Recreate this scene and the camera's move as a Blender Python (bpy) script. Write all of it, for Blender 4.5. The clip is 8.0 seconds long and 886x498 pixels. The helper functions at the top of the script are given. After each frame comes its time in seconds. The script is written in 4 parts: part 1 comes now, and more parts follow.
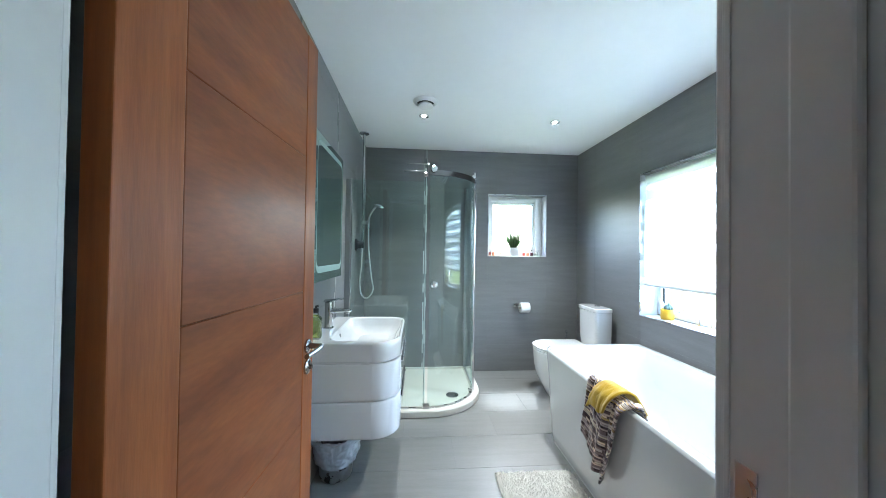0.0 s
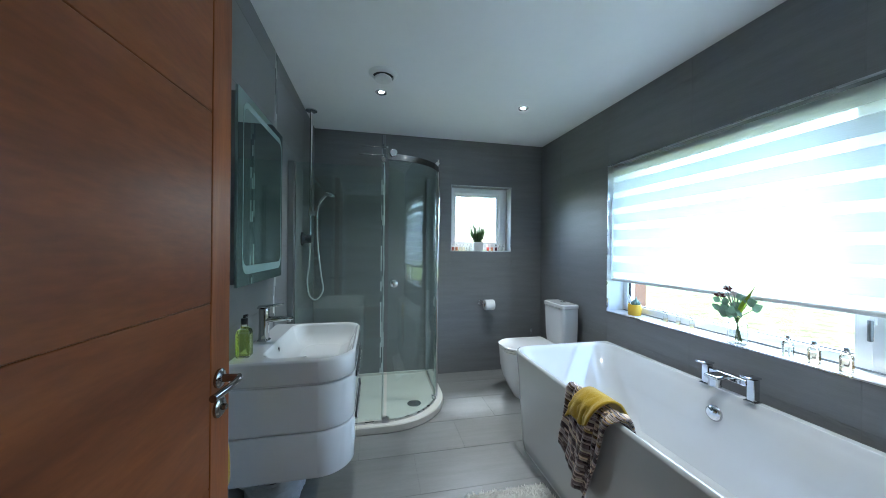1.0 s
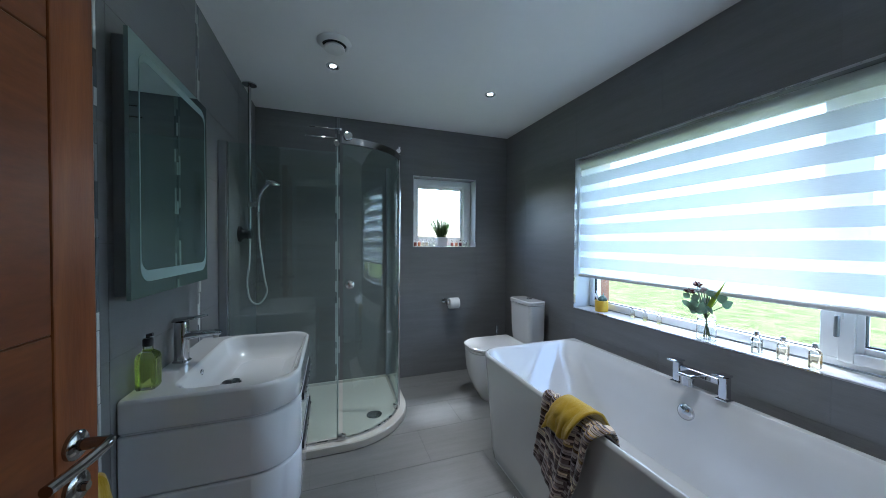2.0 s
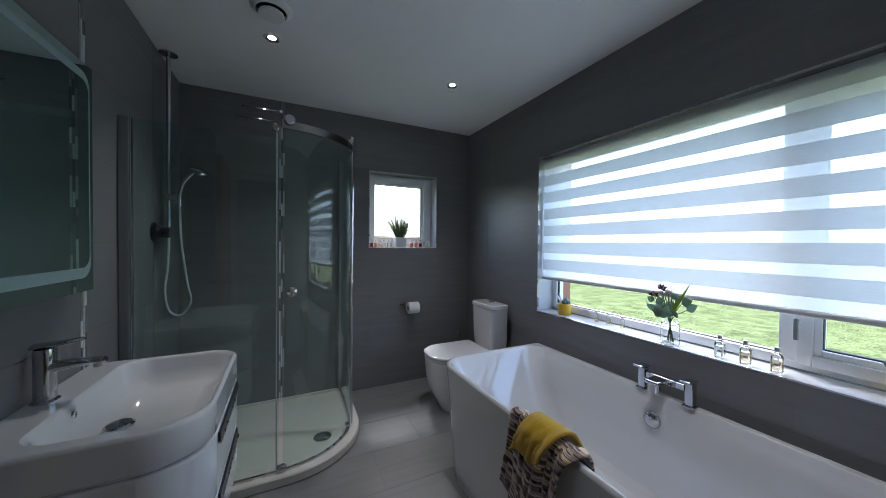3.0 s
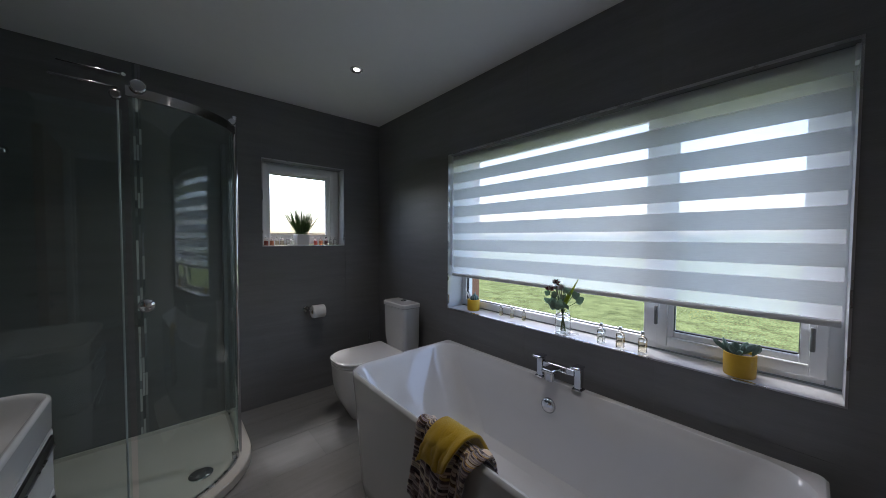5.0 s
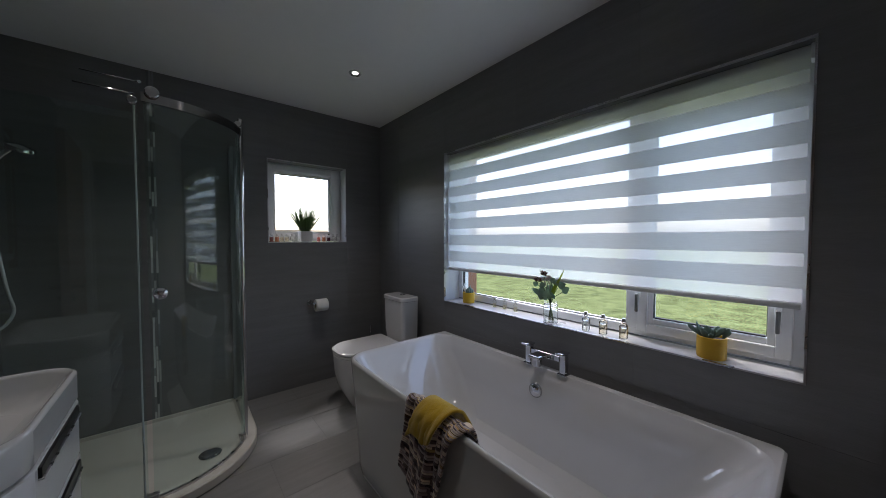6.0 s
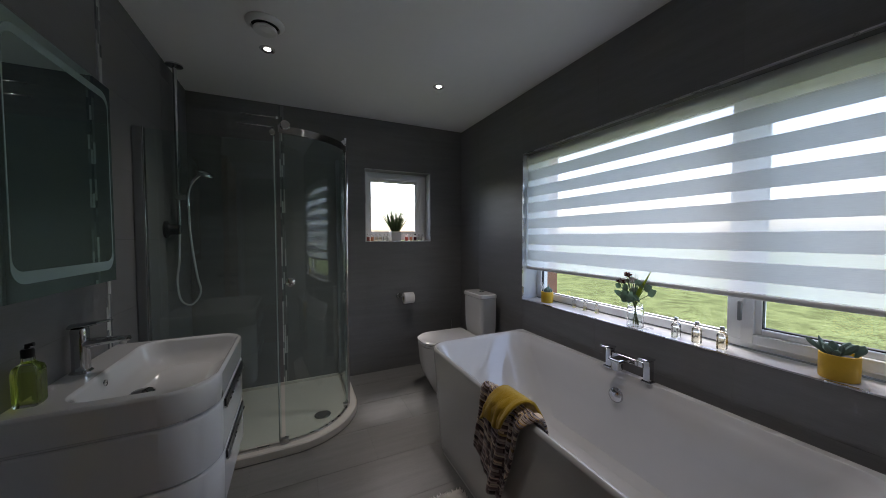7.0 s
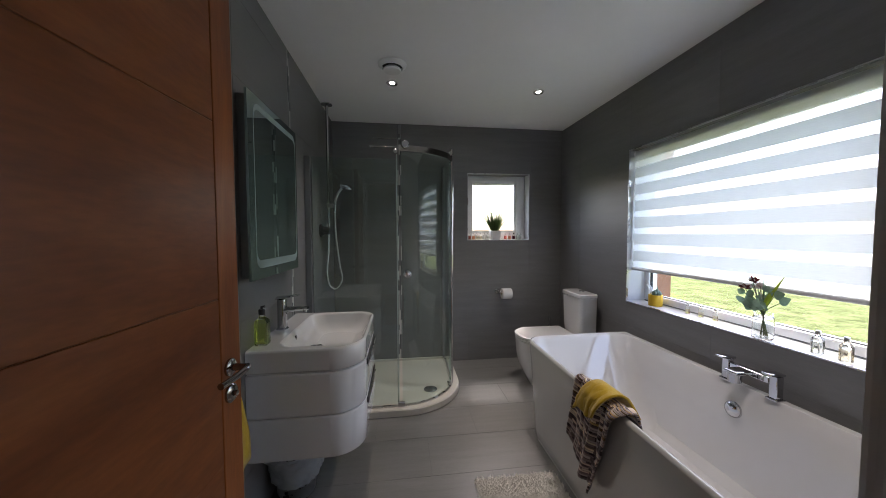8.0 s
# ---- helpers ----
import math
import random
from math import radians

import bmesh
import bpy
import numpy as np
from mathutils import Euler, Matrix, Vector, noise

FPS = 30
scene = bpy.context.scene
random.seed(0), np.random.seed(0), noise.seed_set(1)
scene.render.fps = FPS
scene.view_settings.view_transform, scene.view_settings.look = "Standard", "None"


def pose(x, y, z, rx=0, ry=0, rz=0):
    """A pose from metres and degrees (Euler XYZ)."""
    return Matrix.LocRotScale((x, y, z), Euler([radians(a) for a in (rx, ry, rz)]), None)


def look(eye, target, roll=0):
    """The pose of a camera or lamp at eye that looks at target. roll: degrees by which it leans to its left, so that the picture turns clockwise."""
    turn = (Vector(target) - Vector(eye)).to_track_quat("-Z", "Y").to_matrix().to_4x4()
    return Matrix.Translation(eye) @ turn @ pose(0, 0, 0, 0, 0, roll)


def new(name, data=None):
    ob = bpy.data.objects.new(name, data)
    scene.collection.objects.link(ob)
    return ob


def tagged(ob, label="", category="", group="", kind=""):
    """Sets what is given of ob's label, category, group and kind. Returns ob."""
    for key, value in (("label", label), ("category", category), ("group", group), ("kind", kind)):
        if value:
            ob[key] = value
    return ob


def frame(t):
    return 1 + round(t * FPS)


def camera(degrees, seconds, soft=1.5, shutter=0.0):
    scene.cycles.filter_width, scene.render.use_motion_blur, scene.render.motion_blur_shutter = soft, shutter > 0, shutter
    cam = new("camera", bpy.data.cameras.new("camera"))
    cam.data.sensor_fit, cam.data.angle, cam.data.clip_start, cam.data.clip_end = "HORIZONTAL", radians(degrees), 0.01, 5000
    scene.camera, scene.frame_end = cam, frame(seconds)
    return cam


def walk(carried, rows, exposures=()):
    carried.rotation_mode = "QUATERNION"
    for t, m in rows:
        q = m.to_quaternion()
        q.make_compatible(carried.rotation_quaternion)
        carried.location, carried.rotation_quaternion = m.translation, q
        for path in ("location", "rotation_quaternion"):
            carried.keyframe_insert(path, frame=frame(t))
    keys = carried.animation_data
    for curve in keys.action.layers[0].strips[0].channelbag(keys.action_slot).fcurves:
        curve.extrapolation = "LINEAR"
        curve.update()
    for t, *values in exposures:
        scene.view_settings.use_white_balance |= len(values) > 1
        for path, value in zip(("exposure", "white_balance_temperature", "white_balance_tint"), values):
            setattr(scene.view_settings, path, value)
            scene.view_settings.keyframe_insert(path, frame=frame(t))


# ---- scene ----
cam = camera(108.5, 8.0, soft=0.9)
PATH = [
    (0, (-0.025, 0.101, 1.281), (0.129, 2.095, 1.306), 0.8),
    (0.5, (-0.033, 0.218, 1.283), (0.259, 2.196, 1.293), 0.9),
    (1, (-0.027, 0.359, 1.281), (0.389, 2.316, 1.277), 0.6),
    (1.5, (-0.014, 0.463, 1.287), (0.518, 2.39, 1.275), 0.5),
    (1.7, (-0.01, 0.503, 1.29), (0.573, 2.416, 1.266), 0.4),
    (2.8, (0.06, 0.692, 1.294), (0.895, 2.509, 1.255), 0.6),
    (3, (0.077, 0.723, 1.296), (0.959, 2.518, 1.263), 0.6),
    (3.5, (0.1, 0.779, 1.299), (1.103, 2.508, 1.253), 0.7),
    (4, (0.127, 0.805, 1.311), (1.254, 2.457, 1.268), 0.6),
    (4.5, (0.155, 0.803, 1.324), (1.382, 2.381, 1.273), 0.4),
    (5, (0.172, 0.769, 1.323), (1.481, 2.28, 1.256), 0.3),
    (5.2, (0.175, 0.75, 1.311), (1.501, 2.246, 1.245), 0.2),
    (6.3, (0.172, 0.604, 1.283), (1.364, 2.209, 1.219), -0.2),
    (6.5, (0.164, 0.579, 1.287), (1.266, 2.246, 1.22), -0.4),
    (7, (0.133, 0.529, 1.294), (0.974, 2.342, 1.22), -0.1),
    (7.5, (0.113, 0.468, 1.306), (0.679, 2.385, 1.216), -0.2),
    (8, (0.064, 0.33, 1.312), (0.32, 2.311, 1.221), -0.1),
]
EXPOSURES = [(0, 5.51, 5510, 1), (0.5, 5.11, 5410, 0), (1, 4.42, 5330, 0), (1.7, 3.97, 5300, 3), (3, 3.25, 5710, 11), (4, 2.85, 5960, 13), (5, 2.55, 6090, 14), (6.5, 2.5, 6340, 15), (7, 2.67, 6440, 15), (7.5, 2.97, 6590, 16), (8, 3.53, 6740, 17)]
walk(cam, [(t, look(eye, target, roll)) for t, eye, target, roll in PATH], EXPOSURES)

# ---- world and daylight ----
world = bpy.data.worlds.new("overcast")
scene.world = world
world.use_nodes = True
wt = world.node_tree
sky = wt.nodes.new("ShaderNodeTexSky")
sky.sky_type, sky.sun_disc = "NISHITA", False
sky.sun_elevation, sky.sun_rotation = radians(64), radians(13)
sky.air_density, sky.dust_density, sky.ozone_density = 1.0, 4.0, 1.0
wt.nodes["Background"].inputs[1].default_value = 0.15
wt.links.new(sky.outputs[0], wt.nodes["Background"].inputs[0])
sun = new("sun", bpy.data.lights.new("sun", "SUN"))
sun.data.energy, sun.data.angle, sun.data.color = 1.05, radians(12), (1, 0.97, 0.93)
sun.matrix_world = look((1.7, 7.2, 15.5), (0, 0, 0))

# ---- materials ----
MATS = {}


def mat(name, base=(0.8, 0.8, 0.8), rough=0.5, metal=0.0, var=0.08, scale=6.0, bump=0.0, bscale=200.0, stretch=(1, 1, 1), coat=0.0, per_piece=0.0, spec=0.5, fine=0.0, sheen=0.0):
    """A surface with colour variation at two scales, roughness variation and fine relief."""
    m = bpy.data.materials.new(name)
    m.use_nodes = True
    nt = m.node_tree
    N, L = nt.nodes, nt.links
    b = N["Principled BSDF"]
    b.inputs["Roughness"].default_value, b.inputs["Metallic"].default_value = rough, metal
    b.inputs["Coat Weight"].default_value = coat
    b.inputs["Coat Roughness"].default_value = 0.04
    b.inputs["Specular IOR Level"].default_value = spec
    b.inputs["Sheen Weight"].default_value = sheen
    tc = N.new("ShaderNodeTexCoord")
    mp = N.new("ShaderNodeMapping")
    mp.inputs["Scale"].default_value = stretch
    L.new(tc.outputs["Object"], mp.inputs[0])
    n1, n2 = N.new("ShaderNodeTexNoise"), N.new("ShaderNodeTexNoise")
    n1.inputs["Scale"].default_value, n1.inputs["Detail"].default_value = scale, 5
    n2.inputs["Scale"].default_value, n2.inputs["Detail"].default_value = scale * 9, 4
    for n in (n1, n2):
        L.new(mp.outputs[0], n.inputs["Vector"])
    mix = N.new("ShaderNodeMath")
    mix.operation = "ADD"
    h = N.new("ShaderNodeMath")
    h.operation, h.inputs[1].default_value = "MULTIPLY", 0.6 + fine
    L.new(n2.outputs[0], h.inputs[0])
    L.new(n1.outputs[0], mix.inputs[0])
    L.new(h.outputs[0], mix.inputs[1])
    rg = N.new("ShaderNodeMapRange")
    rg.inputs[1].default_value, rg.inputs[2].default_value = 0.45, 1.15 + fine * 0.5
    rg.inputs[3].default_value, rg.inputs[4].default_value = 1 - var, 1 + var
    L.new(mix.outputs[0], rg.inputs[0])
    val = rg.outputs[0]
    if per_piece:
        oi = N.new("ShaderNodeObjectInfo")
        r2 = N.new("ShaderNodeMapRange")
        r2.inputs[3].default_value, r2.inputs[4].default_value = 1 - per_piece, 1 + per_piece
        L.new(oi.outputs["Random"], r2.inputs[0])
        mu = N.new("ShaderNodeMath")
        mu.operation = "MULTIPLY"
        L.new(val, mu.inputs[0])
        L.new(r2.outputs[0], mu.inputs[1])
        val = mu.outputs[0]
    hv = N.new("ShaderNodeVectorMath")
    hv.operation = "SCALE"
    hv.inputs[0].default_value = base
    L.new(val, hv.inputs["Scale"])
    L.new(hv.outputs[0], b.inputs["Base Color"])
    rr = N.new("ShaderNodeMapRange")
    rr.inputs[3].default_value, rr.inputs[4].default_value = max(rough * 0.8, 0.0), min(rough * 1.2, 1.0)
    L.new(n1.outputs[0], rr.inputs[0])
    L.new(rr.outputs[0], b.inputs["Roughness"])
    if bump:
        nb = N.new("ShaderNodeTexNoise")
        nb.inputs["Scale"].default_value, nb.inputs["Detail"].default_value = bscale, 3
        L.new(mp.outputs[0], nb.inputs["Vector"])
        bp = N.new("ShaderNodeBump")
        bp.inputs["Strength"].default_value, bp.inputs["Distance"].default_value = bump, 0.002
        L.new(nb.outputs[0], bp.inputs["Height"])
        L.new(bp.outputs[0], b.inputs["Normal"])
    MATS[name] = m
    return m


def pane_mat(name, tint=(0.9, 0.97, 0.94), ior=1.45, gloss=(1, 1, 1), rough=0.0):
    m = bpy.data.materials.new(name)
    m.use_nodes = True
    nt = m.node_tree
    N, L = nt.nodes, nt.links
    N.remove(N["Principled BSDF"])
    tr, gl, fr, mx = N.new("ShaderNodeBsdfTransparent"), N.new("ShaderNodeBsdfGlossy"), N.new("ShaderNodeLayerWeight"), N.new("ShaderNodeMixShader")
    tr.inputs[0].default_value = (*tint, 1)
    gl.inputs[0].default_value = (*gloss, 1)
    gl.inputs["Roughness"].default_value = rough
    fr.inputs[0].default_value = 0.5
    pw, ma = N.new("ShaderNodeMath"), N.new("ShaderNodeMath")
    pw.operation, pw.inputs[1].default_value = "POWER", 5.0
    f0 = ((ior - 1) / (ior + 1)) ** 2
    ma.operation, ma.inputs[1].default_value, ma.inputs[2].default_value = "MULTIPLY_ADD", 1 - f0, f0
    L.new(fr.outputs["Facing"], pw.inputs[0])
    L.new(pw.outputs[0], ma.inputs[0])
    L.new(ma.outputs[0], mx.inputs[0])
    L.new(tr.outputs[0], mx.inputs[1])
    L.new(gl.outputs[0], mx.inputs[2])
    L.new(mx.outputs[0], N["Material Output"].inputs[0])
    return m


def glass_mat(name, tint, rough=0.01, ior=1.45):
    """Solid clear glass that bends what lies behind it."""
    m = bpy.data.materials.new(name)
    m.use_nodes = True
    b = m.node_tree.nodes["Principled BSDF"]
    b.inputs["Base Color"].default_value = (*tint, 1)
    b.inputs["Transmission Weight"].default_value = 1.0
    b.inputs["Roughness"].default_value, b.inputs["IOR"].default_value = rough, ior
    return m


def fabric_mat(name, colour, opaque, through_light):
    """Blind fabric: partly open weave, partly lit through from behind."""
    m = bpy.data.materials.new(name)
    m.use_nodes = True
    nt = m.node_tree
    N, L = nt.nodes, nt.links
    N.remove(N["Principled BSDF"])
    d, t, tr = N.new("ShaderNodeBsdfDiffuse"), N.new("ShaderNodeBsdfTranslucent"), N.new("ShaderNodeBsdfTransparent")
    m1, m2 = N.new("ShaderNodeMixShader"), N.new("ShaderNodeMixShader")
    tc, ns = N.new("ShaderNodeTexCoord"), N.new("ShaderNodeTexNoise")
    mp = N.new("ShaderNodeMapping")
    mp.inputs["Scale"].default_value = (1, 3, 60)
    ns.inputs["Scale"].default_value = 8
    L.new(tc.outputs["Object"], mp.inputs[0])
    L.new(mp.outputs[0], ns.inputs["Vector"])
    rg = N.new("ShaderNodeMapRange")
    rg.inputs[3].default_value, rg.inputs[4].default_value = 0.9, 1.06
    L.new(ns.outputs[0], rg.inputs[0])
    sc = N.new("ShaderNodeVectorMath")
    sc.operation = "SCALE"
    sc.inputs[0].default_value = colour
    L.new(rg.outputs[0], sc.inputs["Scale"])
    L.new(sc.outputs[0], d.inputs[0])
    L.new(sc.outputs[0], t.inputs[0])
    m1.inputs[0].default_value = through_light
    m2.inputs[0].default_value = opaque
    L.new(d.outputs[0], m1.inputs[1])
    L.new(t.outputs[0], m1.inputs[2])
    L.new(tr.outputs[0], m2.inputs[1])
    L.new(m1.outputs[0], m2.inputs[2])
    L.new(m2.outputs[0], N["Material Output"].inputs[0])
    return m


def stripe_mat(name):
    """Woven cloth in broken bands of cream, charcoal, mustard and mauve."""
    m = mat(name, (0.5, 0.45, 0.4), 0.95, bump=0.8, bscale=350, sheen=0.3, spec=0.1)
    nt = m.node_tree
    N, L = nt.nodes, nt.links
    uv = N.new("ShaderNodeUVMap")

    sep = N.new("ShaderNodeSeparateXYZ")
    L.new(uv.outputs[0], sep.inputs[0])

    def calc(op, a, b=None):
        n = N.new("ShaderNodeMath")
        n.operation = op
        for k, v in enumerate((a, b)):
            if v is None:
                continue
            if isinstance(v, (int, float)):
                n.inputs[k].default_value = v
            else:
                L.new(v, n.inputs[k])
        return n.outputs[0]

    def chance(a, b):
        c, w = N.new("ShaderNodeCombineXYZ"), N.new("ShaderNodeTexWhiteNoise")
        w.noise_dimensions = "2D"
        for k, v in enumerate((a, b)):
            if isinstance(v, (int, float)):
                c.inputs[k].default_value = v
            else:
                L.new(v, c.inputs[k])
        L.new(c.outputs[0], w.inputs["Vector"])
        return w.outputs["Value"]

    def ramp(source, steps):
        rp = N.new("ShaderNodeValToRGB")
        rp.color_ramp.interpolation = "CONSTANT"
        e = rp.color_ramp.elements
        (e[0].position, e[0].color), (e[1].position, e[1].color) = steps[0], steps[1]
        for p, c in steps[2:]:
            e.new(p).color = c
        L.new(source, rp.inputs[0])
        return rp.outputs[0]

    row = calc("FLOOR", calc("MULTIPLY", sep.outputs[0], 78))
    pick = chance(row, 3.0)
    dash = calc("FLOOR", calc("ADD", calc("MULTIPLY", sep.outputs[1], 11.0), calc("MULTIPLY", pick, 9.0)))
    rows = ramp(pick, ((0.0, (0.1, 0.075, 0.09, 1)), (0.14, (0.42, 0.35, 0.36, 1)), (0.36, (0.66, 0.57, 0.47, 1)), (0.58, (0.22, 0.16, 0.17, 1)), (0.7, (0.55, 0.39, 0.16, 1)), (0.8, (0.54, 0.46, 0.44, 1))))
    dashes = ramp(chance(row, dash), ((0.0, (0.25, 0.21, 0.23, 1)), (0.22, (1, 1, 1, 1)), (0.75, (1.3, 1.22, 1.1, 1)), (0.9, (0.55, 0.5, 0.5, 1))))
    line = ramp(calc("FRACT", calc("MULTIPLY", sep.outputs[0], 78)), ((0.0, (0.55, 0.52, 0.52, 1)), (0.22, (1, 1, 1, 1))))
    for extra in (dashes, line):
        mul = N.new("ShaderNodeVectorMath")
        mul.operation = "MULTIPLY"
        L.new(rows, mul.inputs[0])
        L.new(extra, mul.inputs[1])
        rows = mul.outputs[0]
    L.new(rows, N["Principled BSDF"].inputs["Base Color"])
    return m


def wood_mat(name, base, along=(6, 6, 0.6)):
    """Stained veneer: fine grain along the board with a broad wandering figure."""
    m = mat(name, base, 0.42, var=0.25, spec=0.32, scale=2.6, stretch=along, bump=0.1, bscale=60, fine=0.3)
    N, L = m.node_tree.nodes, m.node_tree.links
    p = N["Principled BSDF"]
    grain = p.inputs["Base Color"].links[0].from_socket
    tc, mp, nz = N.new("ShaderNodeTexCoord"), N.new("ShaderNodeMapping"), N.new("ShaderNodeTexNoise")
    mp.inputs["Scale"].default_value = tuple(k * 0.5 for k in along)
    nz.inputs["Scale"].default_value, nz.inputs["Detail"].default_value, nz.inputs["Distortion"].default_value = 2.4, 3, 1.6
    L.new(tc.outputs["Object"], mp.inputs[0])
    L.new(mp.outputs[0], nz.inputs["Vector"])
    rp = N.new("ShaderNodeValToRGB")
    e = rp.color_ramp.elements
    e[0].position, e[0].color = 0.3, (0.68, 0.58, 0.52, 1)
    e[1].position, e[1].color = 0.72, (1.15, 1.17, 1.17, 1)
    L.new(nz.outputs[0], rp.inputs[0])
    mul = N.new("ShaderNodeVectorMath")
    mul.operation = "MULTIPLY"
    L.new(grain, mul.inputs[0])
    L.new(rp.outputs[0], mul.inputs[1])
    L.new(mul.outputs[0], p.inputs["Base Color"])
    return m


TILE = mat("grey_tile", (0.18, 0.18, 0.184), 0.38, var=0.12, scale=3.0, stretch=(1, 1, 9), bump=0.26, bscale=45, per_piece=0.03, spec=0.45)
FLOOR = mat("floor_tile", (0.205, 0.202, 0.198), 0.34, var=0.14, scale=3.0, stretch=(1, 9, 1), bump=0.13, bscale=40, per_piece=0.04, spec=0.45)
GROUT = mat("grout", (0.19, 0.19, 0.19), 0.9, var=0.1, bump=0.3)
CEIL = mat("ceiling_paint", (0.87, 0.87, 0.87), 0.85, var=0.02, scale=2.0, bump=0.05, bscale=300)
PAINT = mat("white_paint", (0.78, 0.78, 0.77), 0.45, var=0.03, scale=4, bump=0.05, bscale=120)
FRAMEP = mat("frame_paint", (0.62, 0.62, 0.615), 0.45, var=0.04, scale=4, bump=0.05, bscale=120)
# Warm, to tint the light that the unseen hall walls bounce.
HALLP = mat("hall_paint", (0.58, 0.53, 0.49), 0.8, var=0.03, bump=0.08, bscale=200)
TRIMM = mat("edge_trim", (0.52, 0.52, 0.54), 0.28, 0.9, var=0.04, scale=9)
# Paler than the wall tile: the recess's window light is in the colour.
REVEAL = mat("lit_reveal_tile", (0.55, 0.56, 0.57), 0.35, var=0.05, scale=4, bump=0.1)
UPVC = mat("upvc", (0.82, 0.83, 0.84), 0.3, var=0.02, scale=5, bump=0.02)
GASKET = mat("gasket", (0.02, 0.02, 0.022), 0.7)
CERAM = mat("ceramic", (0.75, 0.745, 0.74), 0.06, var=0.015, scale=3, spec=0.6, coat=0.8)
ACRYL = mat("bath_acrylic", (0.6, 0.595, 0.59), 0.06, var=0.015, scale=2, spec=0.5, coat=0.6)
TRAYM = mat("tray_resin", (0.64, 0.61, 0.55), 0.3, var=0.03, scale=4)
GLOSSW = mat("gloss_lacquer", (0.76, 0.755, 0.75), 0.1, var=0.015, scale=3, coat=0.5)
CHROME = mat("chrome", (0.6, 0.61, 0.63), 0.06, 1.0, var=0.04, scale=12)
SATIN = mat("satin_metal", (0.55, 0.55, 0.56), 0.28, 1.0, var=0.05, scale=20)
DARKM = mat("dark_metal", (0.05, 0.05, 0.055), 0.3, 0.8)
BLACK = mat("black_plastic", (0.012, 0.012, 0.014), 0.35)
WOOD = wood_mat("stained_oak", (0.28, 0.087, 0.023))
WOODH = wood_mat("stained_oak_cross", (0.22, 0.066, 0.0175), (5, 0.9, 4))
STRIPE = stripe_mat("striped_weave")
MUSTARD = mat("mustard_cloth", (0.46, 0.295, 0.017), 0.95, var=0.15, scale=8, bump=0.8, bscale=300, sheen=0.3, spec=0.1)
YELLOW = mat("yellow_glaze", (0.62, 0.38, 0.02), 0.45, var=0.06, scale=10, bump=0.1)
PILE = mat("mat_pile", (0.88, 0.86, 0.82), 0.95, var=0.08, scale=20, bump=0.5, bscale=300, sheen=0.4, spec=0.1)
PAPER = mat("tissue", (0.8, 0.79, 0.78), 0.95, var=0.03, bump=0.4, bscale=150)
LINER = mat("bin_liner", (0.78, 0.82, 0.86), 0.25, var=0.06, scale=12, bump=0.4, bscale=40)
LEAF = mat("eucalyptus_leaf", (0.34, 0.44, 0.36), 0.5, var=0.25, scale=30, per_piece=0.25)
BLADE = mat("grass_blade", (0.1, 0.17, 0.06), 0.5, var=0.3, scale=20, per_piece=0.3)
LIME = mat("lime_leaf", (0.36, 0.42, 0.07), 0.5, var=0.25, scale=30)
POLISH = {n: mat(n + "_polish", c, 0.25, var=0.05, scale=30) for n, c in (("red", (0.42, 0.15, 0.13)), ("orange", (0.5, 0.27, 0.17)), ("dark", (0.1, 0.03, 0.05)))}
SUCC = mat("succulent", (0.15, 0.23, 0.2), 0.55, var=0.2, scale=30, per_piece=0.2)
PETAL = mat("dark_petal", (0.12, 0.012, 0.02), 0.6, var=0.3, scale=40)
PALEB = mat("pale_bud", (0.7, 0.6, 0.6), 0.7, var=0.2, scale=40)
STEM = mat("stem", (0.08, 0.12, 0.04), 0.6, var=0.2)
STONEW = mat("white_pot", (0.68, 0.68, 0.68), 0.5, var=0.04, scale=12)
SOAP = pane_mat("green_soap", (0.82, 0.9, 0.46), 1.33)
VIAL = glass_mat("clear_vial", (0.97, 0.98, 0.96))
JARG = glass_mat("jar_glass", (0.97, 0.98, 0.98))
OIL = pane_mat("amber_oil", (0.97, 0.925, 0.83), 1.3)
WATER = pane_mat("water", (0.95, 0.97, 0.97), 1.33)
GLASSW = pane_mat("window_glass", (0.97, 0.98, 0.98), 1.3)
GLASSS = pane_mat("shower_glass", (0.918, 0.98, 0.965), 1.6)
EDGEG = mat("edge_seal", (0.5, 0.58, 0.56), 0.2, var=0.05, scale=8)
SILLM = mat("sill_board", (0.4, 0.41, 0.42), 0.3, var=0.04, scale=4)
# Chrome again, brighter: knob and post carry light reflections in their colour.
LITCHR = mat("lit_chrome", (0.86, 0.87, 0.89), 0.08, 1.0, var=0.03, scale=12)
# Darker chrome: the shower rail's dark reflections are put into its colour.
DARKCHR = mat("dark_chrome", (0.36, 0.35, 0.34), 0.12, 1.0, var=0.05, scale=20)
ANOD = mat("anodised_profile", (0.26, 0.27, 0.28), 0.35, 0.3, var=0.03, scale=3)
BARM = mat("bar_grey", (0.58, 0.59, 0.6), 0.4, 0.1, var=0.03, scale=10)
MIRROR = mat("mirror_silver", (0.5, 0.64, 0.62), 0.015, 1.0, var=0.01, scale=1)
FROST = mat("frosted_band", (0.36, 0.47, 0.46), 0.55, 0.3, var=0.03)
MOS = [mat("mosaic_" + n, c, r, var=0.1, scale=60, per_piece=0.2) for n, c, r in (("pearl", (0.62, 0.63, 0.62), 0.14), ("grey", (0.27, 0.28, 0.29), 0.15), ("smoke", (0.16, 0.17, 0.18), 0.12))]
SHEER = fabric_mat("sheer_band", (0.9, 0.91, 0.92), 0.43, 0.75)
DENSE = fabric_mat("dense_band", (0.84, 0.86, 0.865), 0.98, 0.55)
